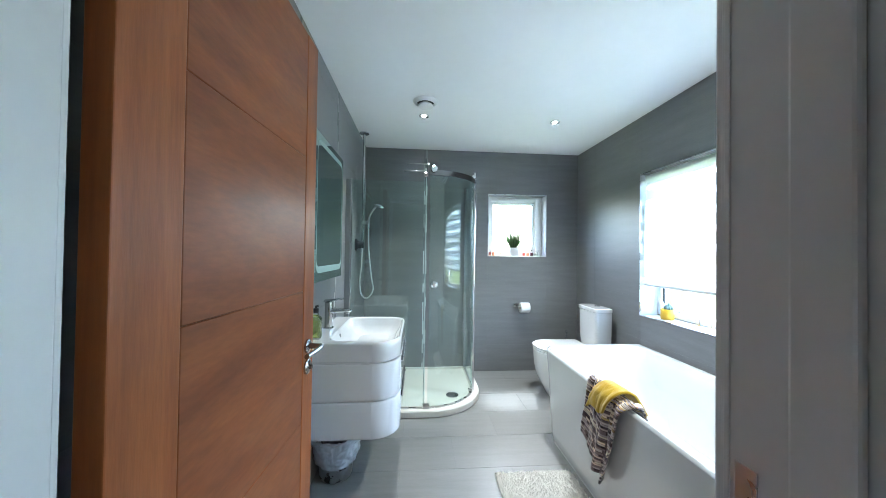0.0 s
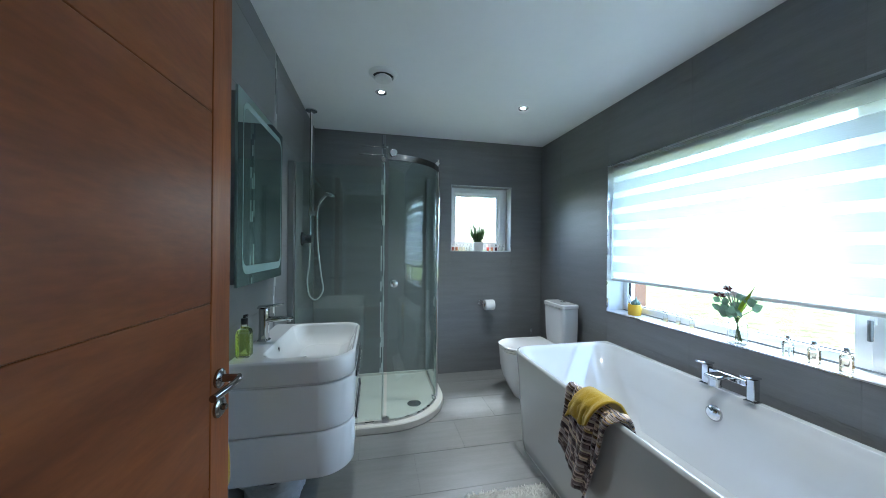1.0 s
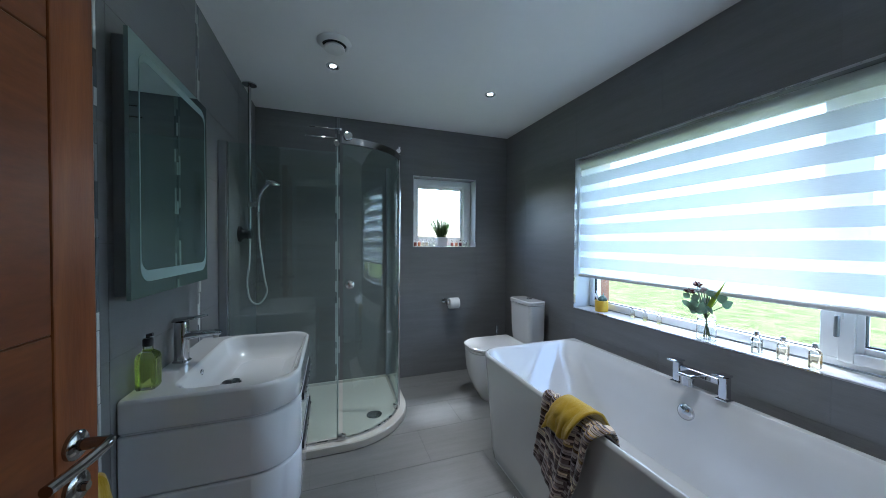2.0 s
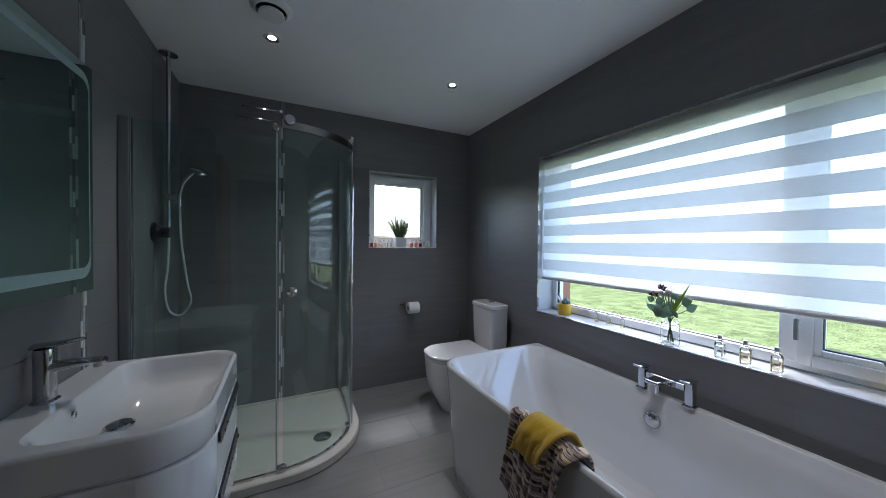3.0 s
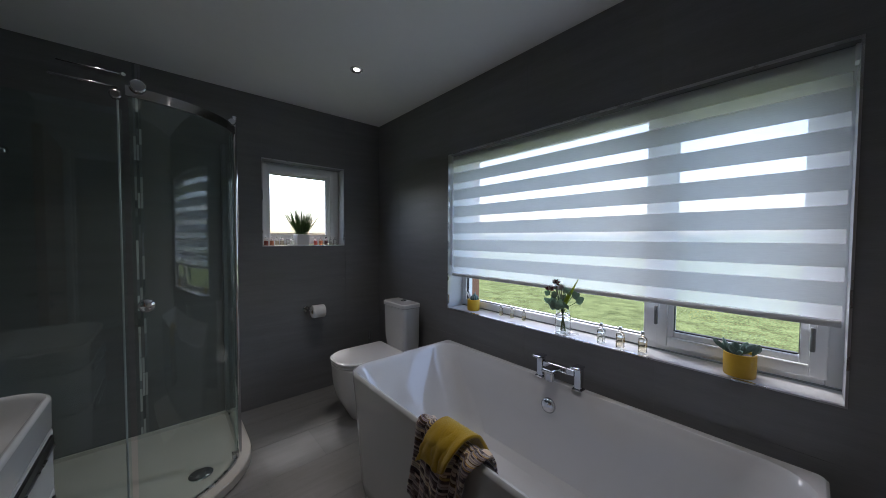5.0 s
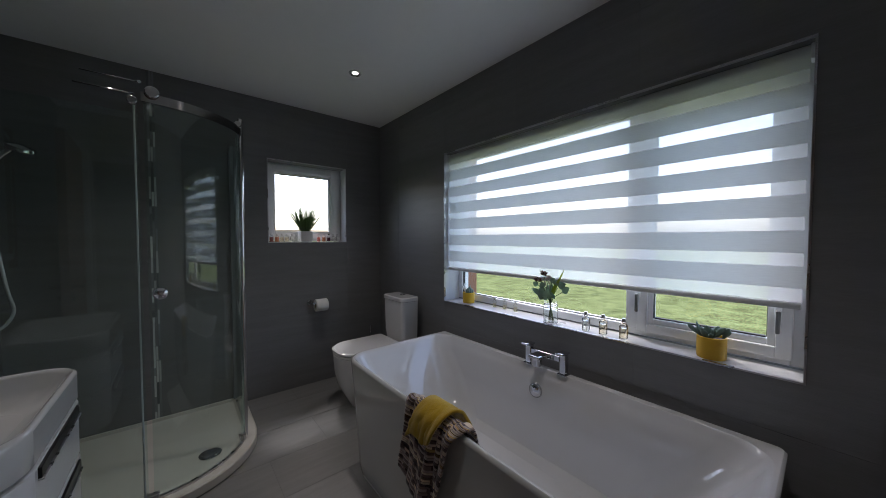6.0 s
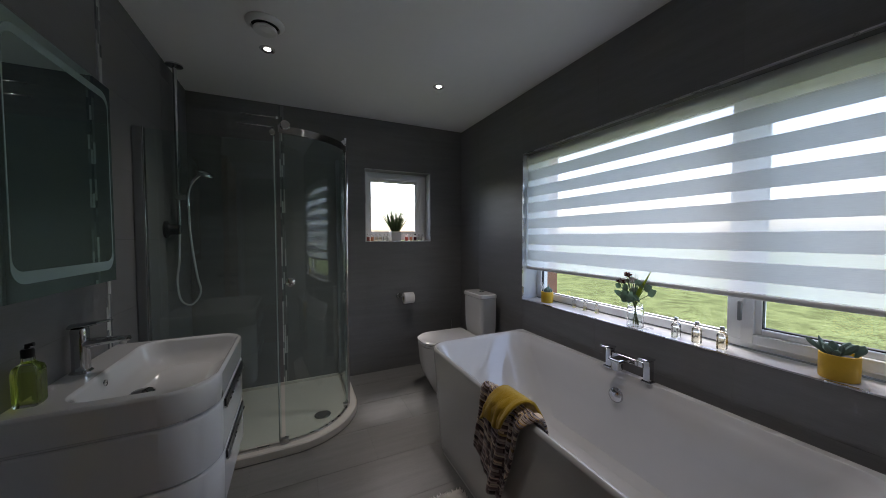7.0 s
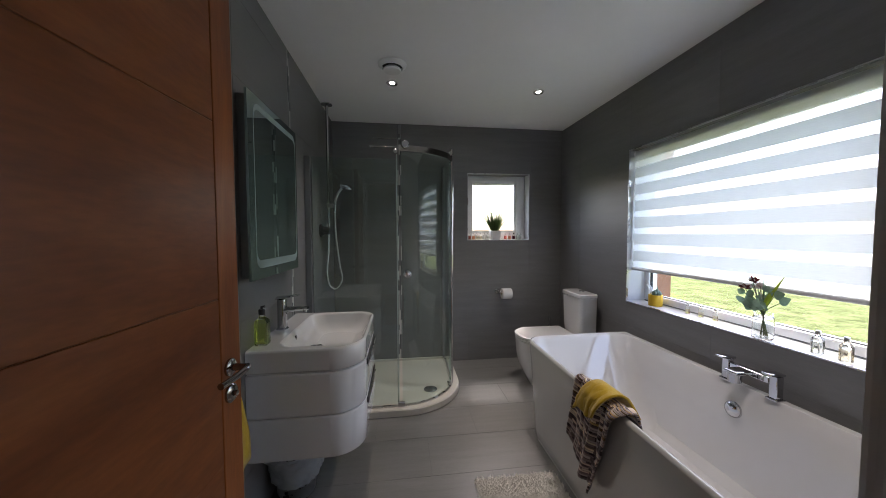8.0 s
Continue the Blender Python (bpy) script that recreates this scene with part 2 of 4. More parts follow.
GRASS = mat("meadow", (0.072, 0.088, 0.038), 1.0, var=0.5, scale=2.8, bump=1.0, bscale=25, fine=0.9, spec=0.0)
for n_ in GRASS.node_tree.nodes:
    if n_.type == "MAP_RANGE" and n_.inputs[2].default_value > 1.5:
        n_.inputs[1].default_value, n_.inputs[2].default_value = 1.0, 1.5
HEDGE = mat("far_trees", (0.06, 0.08, 0.05), 0.9, var=0.3, scale=0.2)
BRICK = mat("outer_brick", (0.3, 0.14, 0.08), 0.8, var=0.2, scale=20, bump=0.5)
LAMPM = bpy.data.materials.new("lamp_face")
LAMPM.use_nodes = True
LAMPM.node_tree.nodes["Principled BSDF"].inputs["Emission Color"].default_value = (1, 0.95, 0.88, 1)
LAMPM.node_tree.nodes["Principled BSDF"].inputs["Emission Strength"].default_value = 3.0



def lit_through(m, share):
    """Thin leaves let some light through."""
    nt = m.node_tree
    p, o = nt.nodes["Principled BSDF"], nt.nodes["Material Output"]
    t, x = nt.nodes.new("ShaderNodeBsdfTranslucent"), nt.nodes.new("ShaderNodeMixShader")
    x.inputs[0].default_value = share
    nt.links.new(p.inputs["Base Color"].links[0].from_socket, t.inputs[0])
    nt.links.new(p.outputs[0], x.inputs[1])
    nt.links.new(t.outputs[0], x.inputs[2])
    nt.links.new(x.outputs[0], o.inputs[0])


for m_, share in ((LIME, 0.6), (POLISH["red"], 0.6), (POLISH["orange"], 0.6), (LEAF, 0.6), (BLADE, 0.5), (PETAL, 0.45), (PALEB, 0.4), (LINER, 0.45)):
    lit_through(m_, share)

# ---- mesh helpers ----
ORIGIN = {}


def thing(name, at, label, category, group="", kind=""):
    ob = new(name)
    ob.empty_display_size = 0.05
    ob.location = at
    ORIGIN[ob] = Vector(at)
    return tagged(ob, label, category, group, kind)


def mesh_of(name, bm, material, shift, smooth=True, angle=35):
    bmesh.ops.recalc_face_normals(bm, faces=bm.faces)
    bm.transform(Matrix.Translation(-shift))
    me = bpy.data.meshes.new(name)
    for f in bm.faces:
        f.normal_update()
        f.smooth = smooth and max(abs(k) for k in f.normal) < 0.99995
    bm.to_mesh(me)
    bm.free()
    if smooth:
        me.set_sharp_from_angle(angle=radians(angle))
        for p in me.polygons:
            if max(abs(k) for k in p.normal) > 0.9999:
                p.use_smooth = False
    me.materials.append(material)
    return me


def part(name, bm, material, parent, label="", smooth=True, angle=35):
    """One mesh object under a thing or a part; bm is in world coordinates."""
    ob = new(name, mesh_of(name, bm, material, ORIGIN[parent], smooth, angle))
    ob.parent = parent
    ORIGIN[ob] = ORIGIN[parent]
    return tagged(ob, label)


def solid(name, bm, material, label, category, group="", kind="", smooth=True, at=(0, 0, 0)):
    ob = new(name, mesh_of(name, bm, material, Vector(at), smooth))
    ob.location = at
    ORIGIN[ob] = Vector(at)
    return tagged(ob, label, category, group, kind)


def box(x0, x1, y0, y1, z0, z1, bevel=0.0, seg=2, bm=None):
    bm = bm or bmesh.new()
    vs = bmesh.ops.create_cube(bm, size=1)["verts"]
    bmesh.ops.scale(bm, vec=(x1 - x0, y1 - y0, z1 - z0), verts=vs)
    bmesh.ops.translate(bm, vec=((x0 + x1) / 2, (y0 + y1) / 2, (z0 + z1) / 2), verts=vs)
    if bevel:
        es = list({e for v in vs for e in v.link_edges})
        bmesh.ops.bevel(bm, geom=es, offset=bevel, segments=seg, affect="EDGES", profile=0.5)
    return bm


def loft(rings, cap0=True, cap1=True, bm=None, closed=True):
    """Skin between rings of equal point counts."""
    bm = bm or bmesh.new()
    rows = [[bm.verts.new(p) for p in r] for r in rings]
    n = len(rows[0])
    for a, b in zip(rows, rows[1:]):
        for i in range(n if closed else n - 1):
            j = (i + 1) % n
            bm.faces.new((a[i], a[j], b[j], b[i]))
    if cap0:
        bm.faces.new(rows[0][::-1])
    if cap1:
        bm.faces.new(rows[-1])
    return bm


def circle(c, r, n=24, axis="z"):
    out = []
    for i in range(n):
        a = 2 * math.pi * i / n
        u, v = r * math.cos(a), r * math.sin(a)
        out.append({"z": (c[0] + u, c[1] + v, c[2]), "x": (c[0], c[1] + u, c[2] + v), "y": (c[0] + u, c[1], c[2] + v)}[axis])
    return out


def lathe(c, profile, n=24, axis="z", cap0=True, cap1=True, bm=None):
    """Turned body: profile of (radius, height) along the axis from c."""
    k = "xyz".index(axis)
    rings = []
    for r, h in profile:
        p = list(c)
        p[k] += h
        rings.append(circle(p, max(r, 1e-4), n, axis))
    return loft(rings, cap0, cap1, bm)


def tube(path, r, n=10, bm=None):
    """Round rod along a path of points; r is a radius or a list of them."""
    pts = [Vector(p) for p in path]
    rings, up = [], None
    for i, p in enumerate(pts):
        d = (pts[min(i + 1, len(pts) - 1)] - pts[max(i - 1, 0)]).normalized()
        if up is None:
            up = d.orthogonal().normalized()
        up = (up - d * up.dot(d)).normalized()
        s = d.cross(up)
        rad = r[i] if isinstance(r, (list, tuple)) else r
        rings.append([p + (up * math.cos(a) + s * math.sin(a)) * rad for a in (2 * math.pi * k / n for k in range(n))])
    return loft(rings, bm=bm)


def smooth_path(pts, n=8):
    """Points of a smooth curve through pts."""
    P = [Vector(p) for p in pts]
    P = [2 * P[0] - P[1]] + P + [2 * P[-1] - P[-2]]
    out = []
    for i in range(1, len(P) - 2):
        for k in range(n):
            t = k / n
            a, b, c, d = P[i - 1], P[i], P[i + 1], P[i + 2]
            out.append(0.5 * (2 * b + (c - a) * t + (2 * a - 5 * b + 4 * c - d) * t * t + (3 * b - a - 3 * c + d) * t ** 3))
    return out + [P[-2]]


def rrect(x0, x1, y0, y1, radii, z, n=8):
    """Rounded rectangle; radii at (x0,y0), (x1,y0), (x1,y1), (x0,y1)."""
    out = []
    for (cx, cy, sx, sy, a0), r in zip(((x0, y0, 1, 1, 180), (x1, y0, -1, 1, 270), (x1, y1, -1, -1, 0), (x0, y1, 1, -1, 90)), radii):
        for k in range(n + 1):
            a = radians(a0 + 90 * k / n)
            out.append((cx + sx * r + r * math.cos(a), cy + sy * r + r * math.sin(a), z))
    return out


def slab_path(outer, inner, z0, z1):
    """A wall that follows two parallel lines (outer, inner) of plan points, from z0 to z1."""
    bm = bmesh.new()
    rings = [[(*o, z0), (*i, z0), (*i, z1), (*o, z1)] for o, i in zip(outer, inner)]
    return loft(rings, bm=bm)


def offset_line(line, d):
    out = []
    for i, p in enumerate(line):
        a, b = Vector(line[max(i - 1, 0)]), Vector(line[min(i + 1, len(line) - 1)])
        t = (b - a).normalized()
        out.append((p[0] + t.y * d, p[1] - t.x * d))
    return out


# ---- the room ----
XL, XR, YN, YF, ZC = -0.594, 1.75, 0.49, 3.55, 2.4
BW = (0.681, 2.535, 0.803, 1.936)
SW = (0.732, 1.393, 1.252, 1.938)
T = 0.0016
PW, PH, TZ = 0.667, 0.333, 0.286


def wall_with_opening(name, axis, face, back, u0, u1, hole, material, label):
    """A wall slab along y (axis x) or x (axis y), with a rectangular hole."""
    bm = bmesh.new()
    B = -0.12
    cells = [(u0, hole[0], B, ZC), (hole[1], u1, B, ZC), (hole[0], hole[1], B, hole[2]), (hole[0], hole[1], hole[3], ZC)] if hole else [(u0, u1, B, ZC)]
    for a, b, c, d in cells:
        if b - a < 1e-4 or d - c < 1e-4:
            continue
        lo, hi = min(face, back), max(face, back)
        box(*((lo, hi, a, b) if axis == "x" else (a, b, lo, hi)), c, d, bm=bm)
    return solid(name, bm, material, label, "wall", kind="structure", smooth=False)


east = wall_with_opening("wall_east", "x", XR + T, XR + 0.225, YN - 0.15, YF + 0.205, BW, GROUT, "window wall clad in large dark grey tiles")
north = wall_with_opening("wall_north", "y", YF + T, YF + 0.205, XL - 0.1, XR + T, SW, GROUT, "end wall clad in large dark grey tiles")
west = wall_with_opening("wall_west", "x", XL - T, XL - 0.12, YN - 0.15, YF + T, None, GROUT, "grey tiled wall behind the basin with mosaic strips")
DX0, DX1, DZ, DY0 = -0.43, 0.372, 2.06, 0.33
south = wall_with_opening("wall_south", "y", YN, DY0, XL - T, XR + T, (DX0 - 0.03, DX1 + 0.03, -0.12, DZ + 0.03), HALLP, "painted wall round the doorway")
solid("ceiling", box(XL - 0.12, XR + 0.225, DY0, YF + 0.205, ZC, ZC + 0.12), CEIL, "smooth white painted ceiling", "ceiling", kind="structure", smooth=False)
floor = solid("floor", box(XL - T, XR + T, DY0, YF + T, -0.12, -T), GROUT, "floor of large pale grey tiles", "floor", kind="structure", smooth=False)

# hall behind the doorway, unseen; its opening is added to light the door frame
bm = bmesh.new()
for ya, yb, za, zb in ((-2.2, -1.9, 0, ZC), (-1.5, DY0, 0, ZC), (-1.9, -1.5, 0, 1.0), (-1.9, -1.5, 2.15, ZC)):
    box(1.6, 1.7, ya, yb, za, zb, bm=bm)
box(-1.5, -1.4, -2.2, DY0, 0, ZC, bm=bm)
box(-1.4, 1.6, -2.2, -2.1, 0, ZC, bm=bm)
solid("wall_hall", bm, HALLP, "unseen pale hall walls with an added opening for daylight", "wall", kind="structure", smooth=False)
solid("ceiling_hall", box(-1.5, 1.7, -2.2, DY0, ZC, ZC + 0.12), CEIL, "white hall ceiling", "ceiling", kind="structure", smooth=False)
solid("floor_hall", box(-1.5, 1.7, -2.2, DY0, -0.12, -0.004), WOOD, "unseen hall floor, brown to warm the bounced light", "floor", kind="structure", smooth=False)
bm = box(-1.4, XL - 0.1, DY0 - 0.004, DY0 + 0.1, 0, ZC)
solid("wall_hall_end", bm, HALLP, "pale painted hall wall", "wall", kind="structure", smooth=False)

# outside
GZ = -0.35
bm = bmesh.new()
bmesh.ops.create_grid(bm, x_segments=60, y_segments=60, size=1)
for v in bm.verts:
    v.co.x = 2.05 + (v.co.x + 1) ** 3 * 120
    v.co.y = math.copysign(abs(v.co.y) ** 2, v.co.y) * 900 + 2
    d = v.co.x - 2
    v.co.z = GZ + 0.03 * noise.noise(v.co * 0.8) - min(d, 60) * 0.01 + (d / 900) ** 2 * 22 * (0.6 + 0.6 * noise.noise(Vector((v.co.x * 0.004, v.co.y * 0.004, 3))))
solid("ground", bm, GRASS, "open green meadow rising to low hills", "field", kind="structure")
solid("ground_yard", box(-900, 2.2, -900, 900, GZ - 0.1, GZ + 0.001), GRASS, "grass round and beyond the house", "field", kind="structure", smooth=False)
rng = random.Random(5)
bm = bmesh.new()
for i in range(90):
    a = rng.uniform(-0.15, 1.2)
    r = rng.uniform(330, 480)
    c = Vector((math.cos(a) * r, math.sin(a) * r, rng.uniform(0.5, 3)))
    vs = bmesh.ops.create_icosphere(bm, subdivisions=2, radius=1)["verts"]
    sx = rng.uniform(5, 14)
    for v in vs:
        v.co = c + Vector((v.co.x * sx, v.co.y * sx, v.co.z * rng.uniform(3.2, 4.5))) * (1 + 0.3 * noise.noise(v.co * 2 + c))
solid("far_trees", bm, HEDGE, "hazy line of far trees and hedges", "trees", kind="stuff")
solid("brick_pier", box(2.06, 2.3, 2.72, 2.95, GZ, 2.3, 0.006), BRICK, "brown brick pier outside the window", "pier", kind="structure")


# ---- windows ----
def window(name, axis, plane, u0, u1, z0, z1, leaves, label):
    """White frame, sashes and panes set in an opening; plane is the inner face of the frame, going outwards."""
    base = (plane, (u0 + u1) / 2, z0) if axis == "x" else ((u0 + u1) / 2, plane, z0)
    w = thing(name, base, label, "window", kind="structure")

    def bx(a, b, c, d, o0, o1, bev=0.004, bm=None):
        return box(*((plane + o0, plane + o1, a, b) if axis == "x" else (a, b, plane + o0, plane + o1)), c, d, bev, bm=bm)

    def ring(a, b, c, d, wd, o0, o1):
        bm = bx(a, a + wd, c, d, o0, o1)
        bx(b - wd, b, c, d, o0, o1, bm=bm)
        bx(a + wd, b - wd, c, c + wd, o0, o1, bm=bm)
        bx(a + wd, b - wd, d - wd, d, o0, o1, bm=bm)
        return bm

    part("window_frame", ring(u0, u1, z0, z1, 0.044 if axis == "x" else 0.054, 0, 0.07), UPVC, w)
    for a, b, opens in leaves:
        if opens:
            s = part("sash", ring(a + 0.004, b - 0.004, z0 + 0.022, z1 - 0.022, 0.044, -0.02, 0.05), UPVC, w)
            part("glazing_bead", ring(a + 0.047, b - 0.047, z0 + 0.065, z1 - 0.065, 0.024, -0.008, 0.03), UPVC, s)
            ga, gb, gc, gd = a + 0.062, b - 0.062, z0 + 0.088, z1 - 0.088
            part("gasket", ring(ga + 0.004, gb - 0.004, gc + 0.004, gd - 0.004, 0.007, -0.006, 0.016), GASKET, s)
            po = -0.006
        else:
            s = part("bead", ring(a, b, z0 + 0.03, z1 - 0.03, 0.016, 0.006, 0.05), UPVC, w)
            ga, gb, gc, gd = a + 0.014, b - 0.014, z0 + 0.044, z1 - 0.044
            part("gasket", ring(ga, gb, gc, gd, 0.006, 0.01, 0.03), GASKET, s)
            po = 0.018
        p = part("pane", bx(ga, gb, gc, gd, po, po + 0.006, 0), GLASSW, w, smooth=False)
        p.visible_shadow = False
    return w, bx


WX = XR + 0.15
big, bxw = window("window_1", "x", WX, BW[0], BW[1], BW[2] + 0.012, BW[3], [(BW[0] + 0.034, 1.235, True), (1.265, BW[1] - 0.03, False)], "wide white window over the bath, one opening sash")
part("mullion", box(WX - 0.006, WX + 0.07, 1.23, 1.285, BW[2] + 0.042, BW[3] - 0.03, 0.004), UPVC, big)
for y in (1.225, 0.756):
    h = part("handle", box(WX - 0.05, WX - 0.032, y - 0.007, y + 0.007, 0.935, 1.02, 0.005), ANOD, big, "grey lever handle")
    part("handle_base", box(WX - 0.034, WX - 0.016, y - 0.01, y + 0.01, 1.0, 1.06, 0.005), UPVC, h)
small, _ = window("window_2", "y", YF + 0.13, SW[0], SW[1], SW[2] + 0.01, SW[3], [(SW[0] + 0.011, SW[1] - 0.045, True)], "small white casement window in the end wall")


def reveal(axis, plane, depth, u0, u1, z0, z1):
    """Tiled lining of an opening with a bright metal edge trim."""
    nm = "trim_window"

    def bx(a, b, c, d, o0, o1, bm=None, bev=0.0):
        return box(*((plane + o0, plane + o1, a, b) if axis == "x" else (a, b, plane + o0, plane + o1)), c, d, bev, bm=bm)

    e = 0.006
    bm = bx(u0 - 0.0, u0 + e, z0, z1, -0.003, 0.012)
    bx(u1 - e, u1, z0, z1, -0.003, 0.012, bm)
    bx(u0 + e, u1 - e, z1 - e, z1, -0.003, 0.012, bm)
    bx(u0 + e, u1 - e, z0, z0 + e, -0.003, 0.012, bm)
    solid(nm, bm, TRIMM, "bright metal edge trim round the window recess", "trim", kind="structure", smooth=False)
    # One lining in two tones: sides pale as lit, soffit dark as shaded.
    bm = bx(u0 - 0.001, u0 + 0.005, z0, z1, 0.012, depth)
    bx(u1 - 0.005, u1 + 0.001, z0, z1, 0.012, depth, bm)
    top = bx(u0 + 0.005, u1 - 0.005, z1 - 0.005, z1 + 0.001, 0.012, depth)
    solid("trim_soffit", top, TILE, "soffit of the window recess, in dark tile for its shade", "trim", kind="structure", smooth=False)
    solid("trim_reveal", bm, REVEAL, "side lining of the window recess, paler for the window light", "trim", kind="structure", smooth=False)
    bm = bx(u0 + 0.005, u1 - 0.005, z0 - 0.001, z0 + 0.005, 0.012, depth)
    solid("trim_sill", bm, SILLM, "pale sill board of the window", "sill", kind="structure", smooth=False)


reveal("x", XR, 0.15, *BW)
reveal("y", YF, 0.13, *SW)

# zebra roller blind
BX = XR + 0.04
blind = thing("roller_blind", (BX, 1.6, 1.9), "white zebra roller blind with sheer and dense bands, half lowered", "blind")
y0, y1 = BW[0] + 0.016, BW[1] - 0.014
part("roller", lathe((BX + 0.022, y0, 1.902), [(0.02, 0), (0.02, y1 - y0)], 20, "y"), UPVC, blind)
for y in (y0 - 0.012, y1 - 0.001):
    part("bracket", box(BX - 0.005, BX + 0.045, y, y + 0.012, 1.876, 1.929, 0.004), UPVC, blind)
BZ0, BPITCH, BDENSE = 1.068, 0.1222, 0.0757
part("bottom_bar", lathe((BX, y0, BZ0 - 0.013), [(0.008, 0), (0.012, 0.003), (0.012, y1 - y0 - 0.003), (0.008, y1 - y0)], 16, "y"), BARM, blind, "pale metal bottom bar")
z = BZ0
while z < 1.92:
    top = min(z + (BPITCH - BDENSE), 1.926)
    part("sheer_band", loft([[(BX, y0, z), (BX + 0.0006, y0, z), (BX + 0.0006, y1, z), (BX, y1, z)], [(BX, y0, top), (BX + 0.0006, y0, top), (BX + 0.0006, y1, top), (BX, y1, top)]]), SHEER, blind, smooth=False)
    z2 = min(top + BDENSE, 1.926)
    if z2 > top + 0.004:
        part("dense_band", loft([[(BX, y0, top), (BX + 0.0008, y0, top), (BX + 0.0008, y1, top), (BX, y1, top)], [(BX, y0, z2), (BX + 0.0008, y0, z2), (BX + 0.0008, y1, z2), (BX, y1, z2)]]), DENSE, blind, smooth=False)
    z = z2
part("chain", tube([(BX + 0.02, y1 + 0.006, 1.89), (BX - 0.008, y1 + 0.006, 1.6), (BX - 0.008, y1 + 0.006, 1.12)], 0.002, 6), UPVC, blind)

# ---- door and its frame ----
frame_ob = thing("door_1", ((DX0 + DX1) / 2, 0.41, 0), "white painted door lining and architraves", "door frame", kind="structure")
for x0, x1 in ((DX0 - 0.03, DX0), (DX1, DX1 + 0.03)):
    part("jamb", box(x0, x1, DY0 - 0.002, YN + 0.002, 0, DZ + 0.03, 0.002), FRAMEP, frame_ob)
part("head", box(DX0, DX1, DY0 - 0.002, YN + 0.002, DZ, DZ + 0.03, 0.002), FRAMEP, frame_ob)
part("stop", box(DX1 - 0.012, DX1, 0.352, 0.407, 0, DZ, 0.004), FRAMEP, frame_ob)
part("stop", box(DX0, DX0 + 0.012, 0.352, 0.407, 0, DZ, 0.004), FRAMEP, frame_ob)
for ya, yb in ((DY0 - 0.02, DY0 - 0.002), (YN + 0.002, YN + 0.018)):
    for x0, x1 in ((DX0 - 0.085, DX0 - 0.006), (DX1 + 0.006, DX1 + 0.085)):
        part("architrave", box(x0, x1, ya, yb, 0, DZ + 0.085, 0.006), FRAMEP, frame_ob)
    part("architrave", box(DX0 - 0.006, DX1 + 0.006, ya, yb, DZ + 0.006, DZ + 0.085, 0.006), FRAMEP, frame_ob)
for k, (ya, yb, d) in enumerate(((DY0 + 0.001, DY0 + 0.009, 0.004), (YN - 0.012, YN - 0.004, 0.002))):
    part("bead", box(DX1 - d, DX1 + 0.001, ya, yb, 0, DZ, 0.0015), FRAMEP, frame_ob)
part("strike_plate", box(DX1 - 0.0015, DX1 + 0.002, 0.445, 0.472, 0.93, 1.03, 0.001), SATIN, frame_ob, "worn metal strike plate")

HX, HY, DW, DTH = -0.45, 0.575, 0.75, 0.044
door = thing("door", (HX, HY, 0), "reddish brown stained oak door standing open", "door")
ORIGIN[door] = Vector((0, 0, 0))
door.location = (HX, HY, 0)
door.rotation_euler = (0, 0, radians(-3.0))
# leaf in its own frame: runs along +y from the hinge, room face at x = 0
DH = 2.035
ST = 0.128
SB = 0.088
for a, b in ((0, ST), (DW - SB, DW)):
    part("stile", box(-DTH, 0, a, b, 0.006, DH, 0.0025), WOOD, door)
grooves = [0.006, 0.23, 0.69, 1.142, 1.605, DH]
for a, b in zip(grooves, grooves[1:]):
    part("panel", box(-DTH + 0.0012, -0.0012, ST + 0.001, DW - SB - 0.001, a + 0.0001, b - 0.0001, 0.0024, 1), WOODH, door)
hz = 0.945
for s, x in ((1, 0.0), (-1, -DTH)):
    hd = part("lever_handle", lathe((x, DW - 0.055, hz), [(0.024, 0), (0.024, s * 0.006), (0.021, s * 0.009), (0.01, s * 0.011), (0.009, s * 0.05)], 20, "x"), DARKCHR, door, "dark polished lever")
    part("lever", tube(smooth_path([(x + s * 0.046, DW - 0.05, hz), (x + s * 0.052, DW - 0.07, hz), (x + s * 0.05, DW - 0.12, hz - 0.002), (x + s * 0.048, DW - 0.175, hz)]), 0.0085, 12), DARKCHR, hd)
    part("escutcheon", lathe((x, DW - 0.055, hz - 0.073), [(0.026, 0), (0.026, s * 0.006), (0.021, s * 0.01), (0.008, s * 0.011), (0.007, s * 0.02)], 20, "x"), DARKCHR, hd)
# ---- basin unit ----
VX1, VY0, VY1 = -0.11, 1.735, 2.41
RR = (0.004, 0.14, 0.1, 0.004)
vanity = thing("vanity_unit", (XL + 0.24, 2.1, 0.28), "gloss white wall-hung vanity unit with two drawers", "cabinet")
part("carcass", loft([rrect(XL + 0.003, VX1 - 0.02, VY0 + 0.012, VY1 - 0.012, RR, z) for z in (0.35, 0.72)]), GLOSSW, vanity)
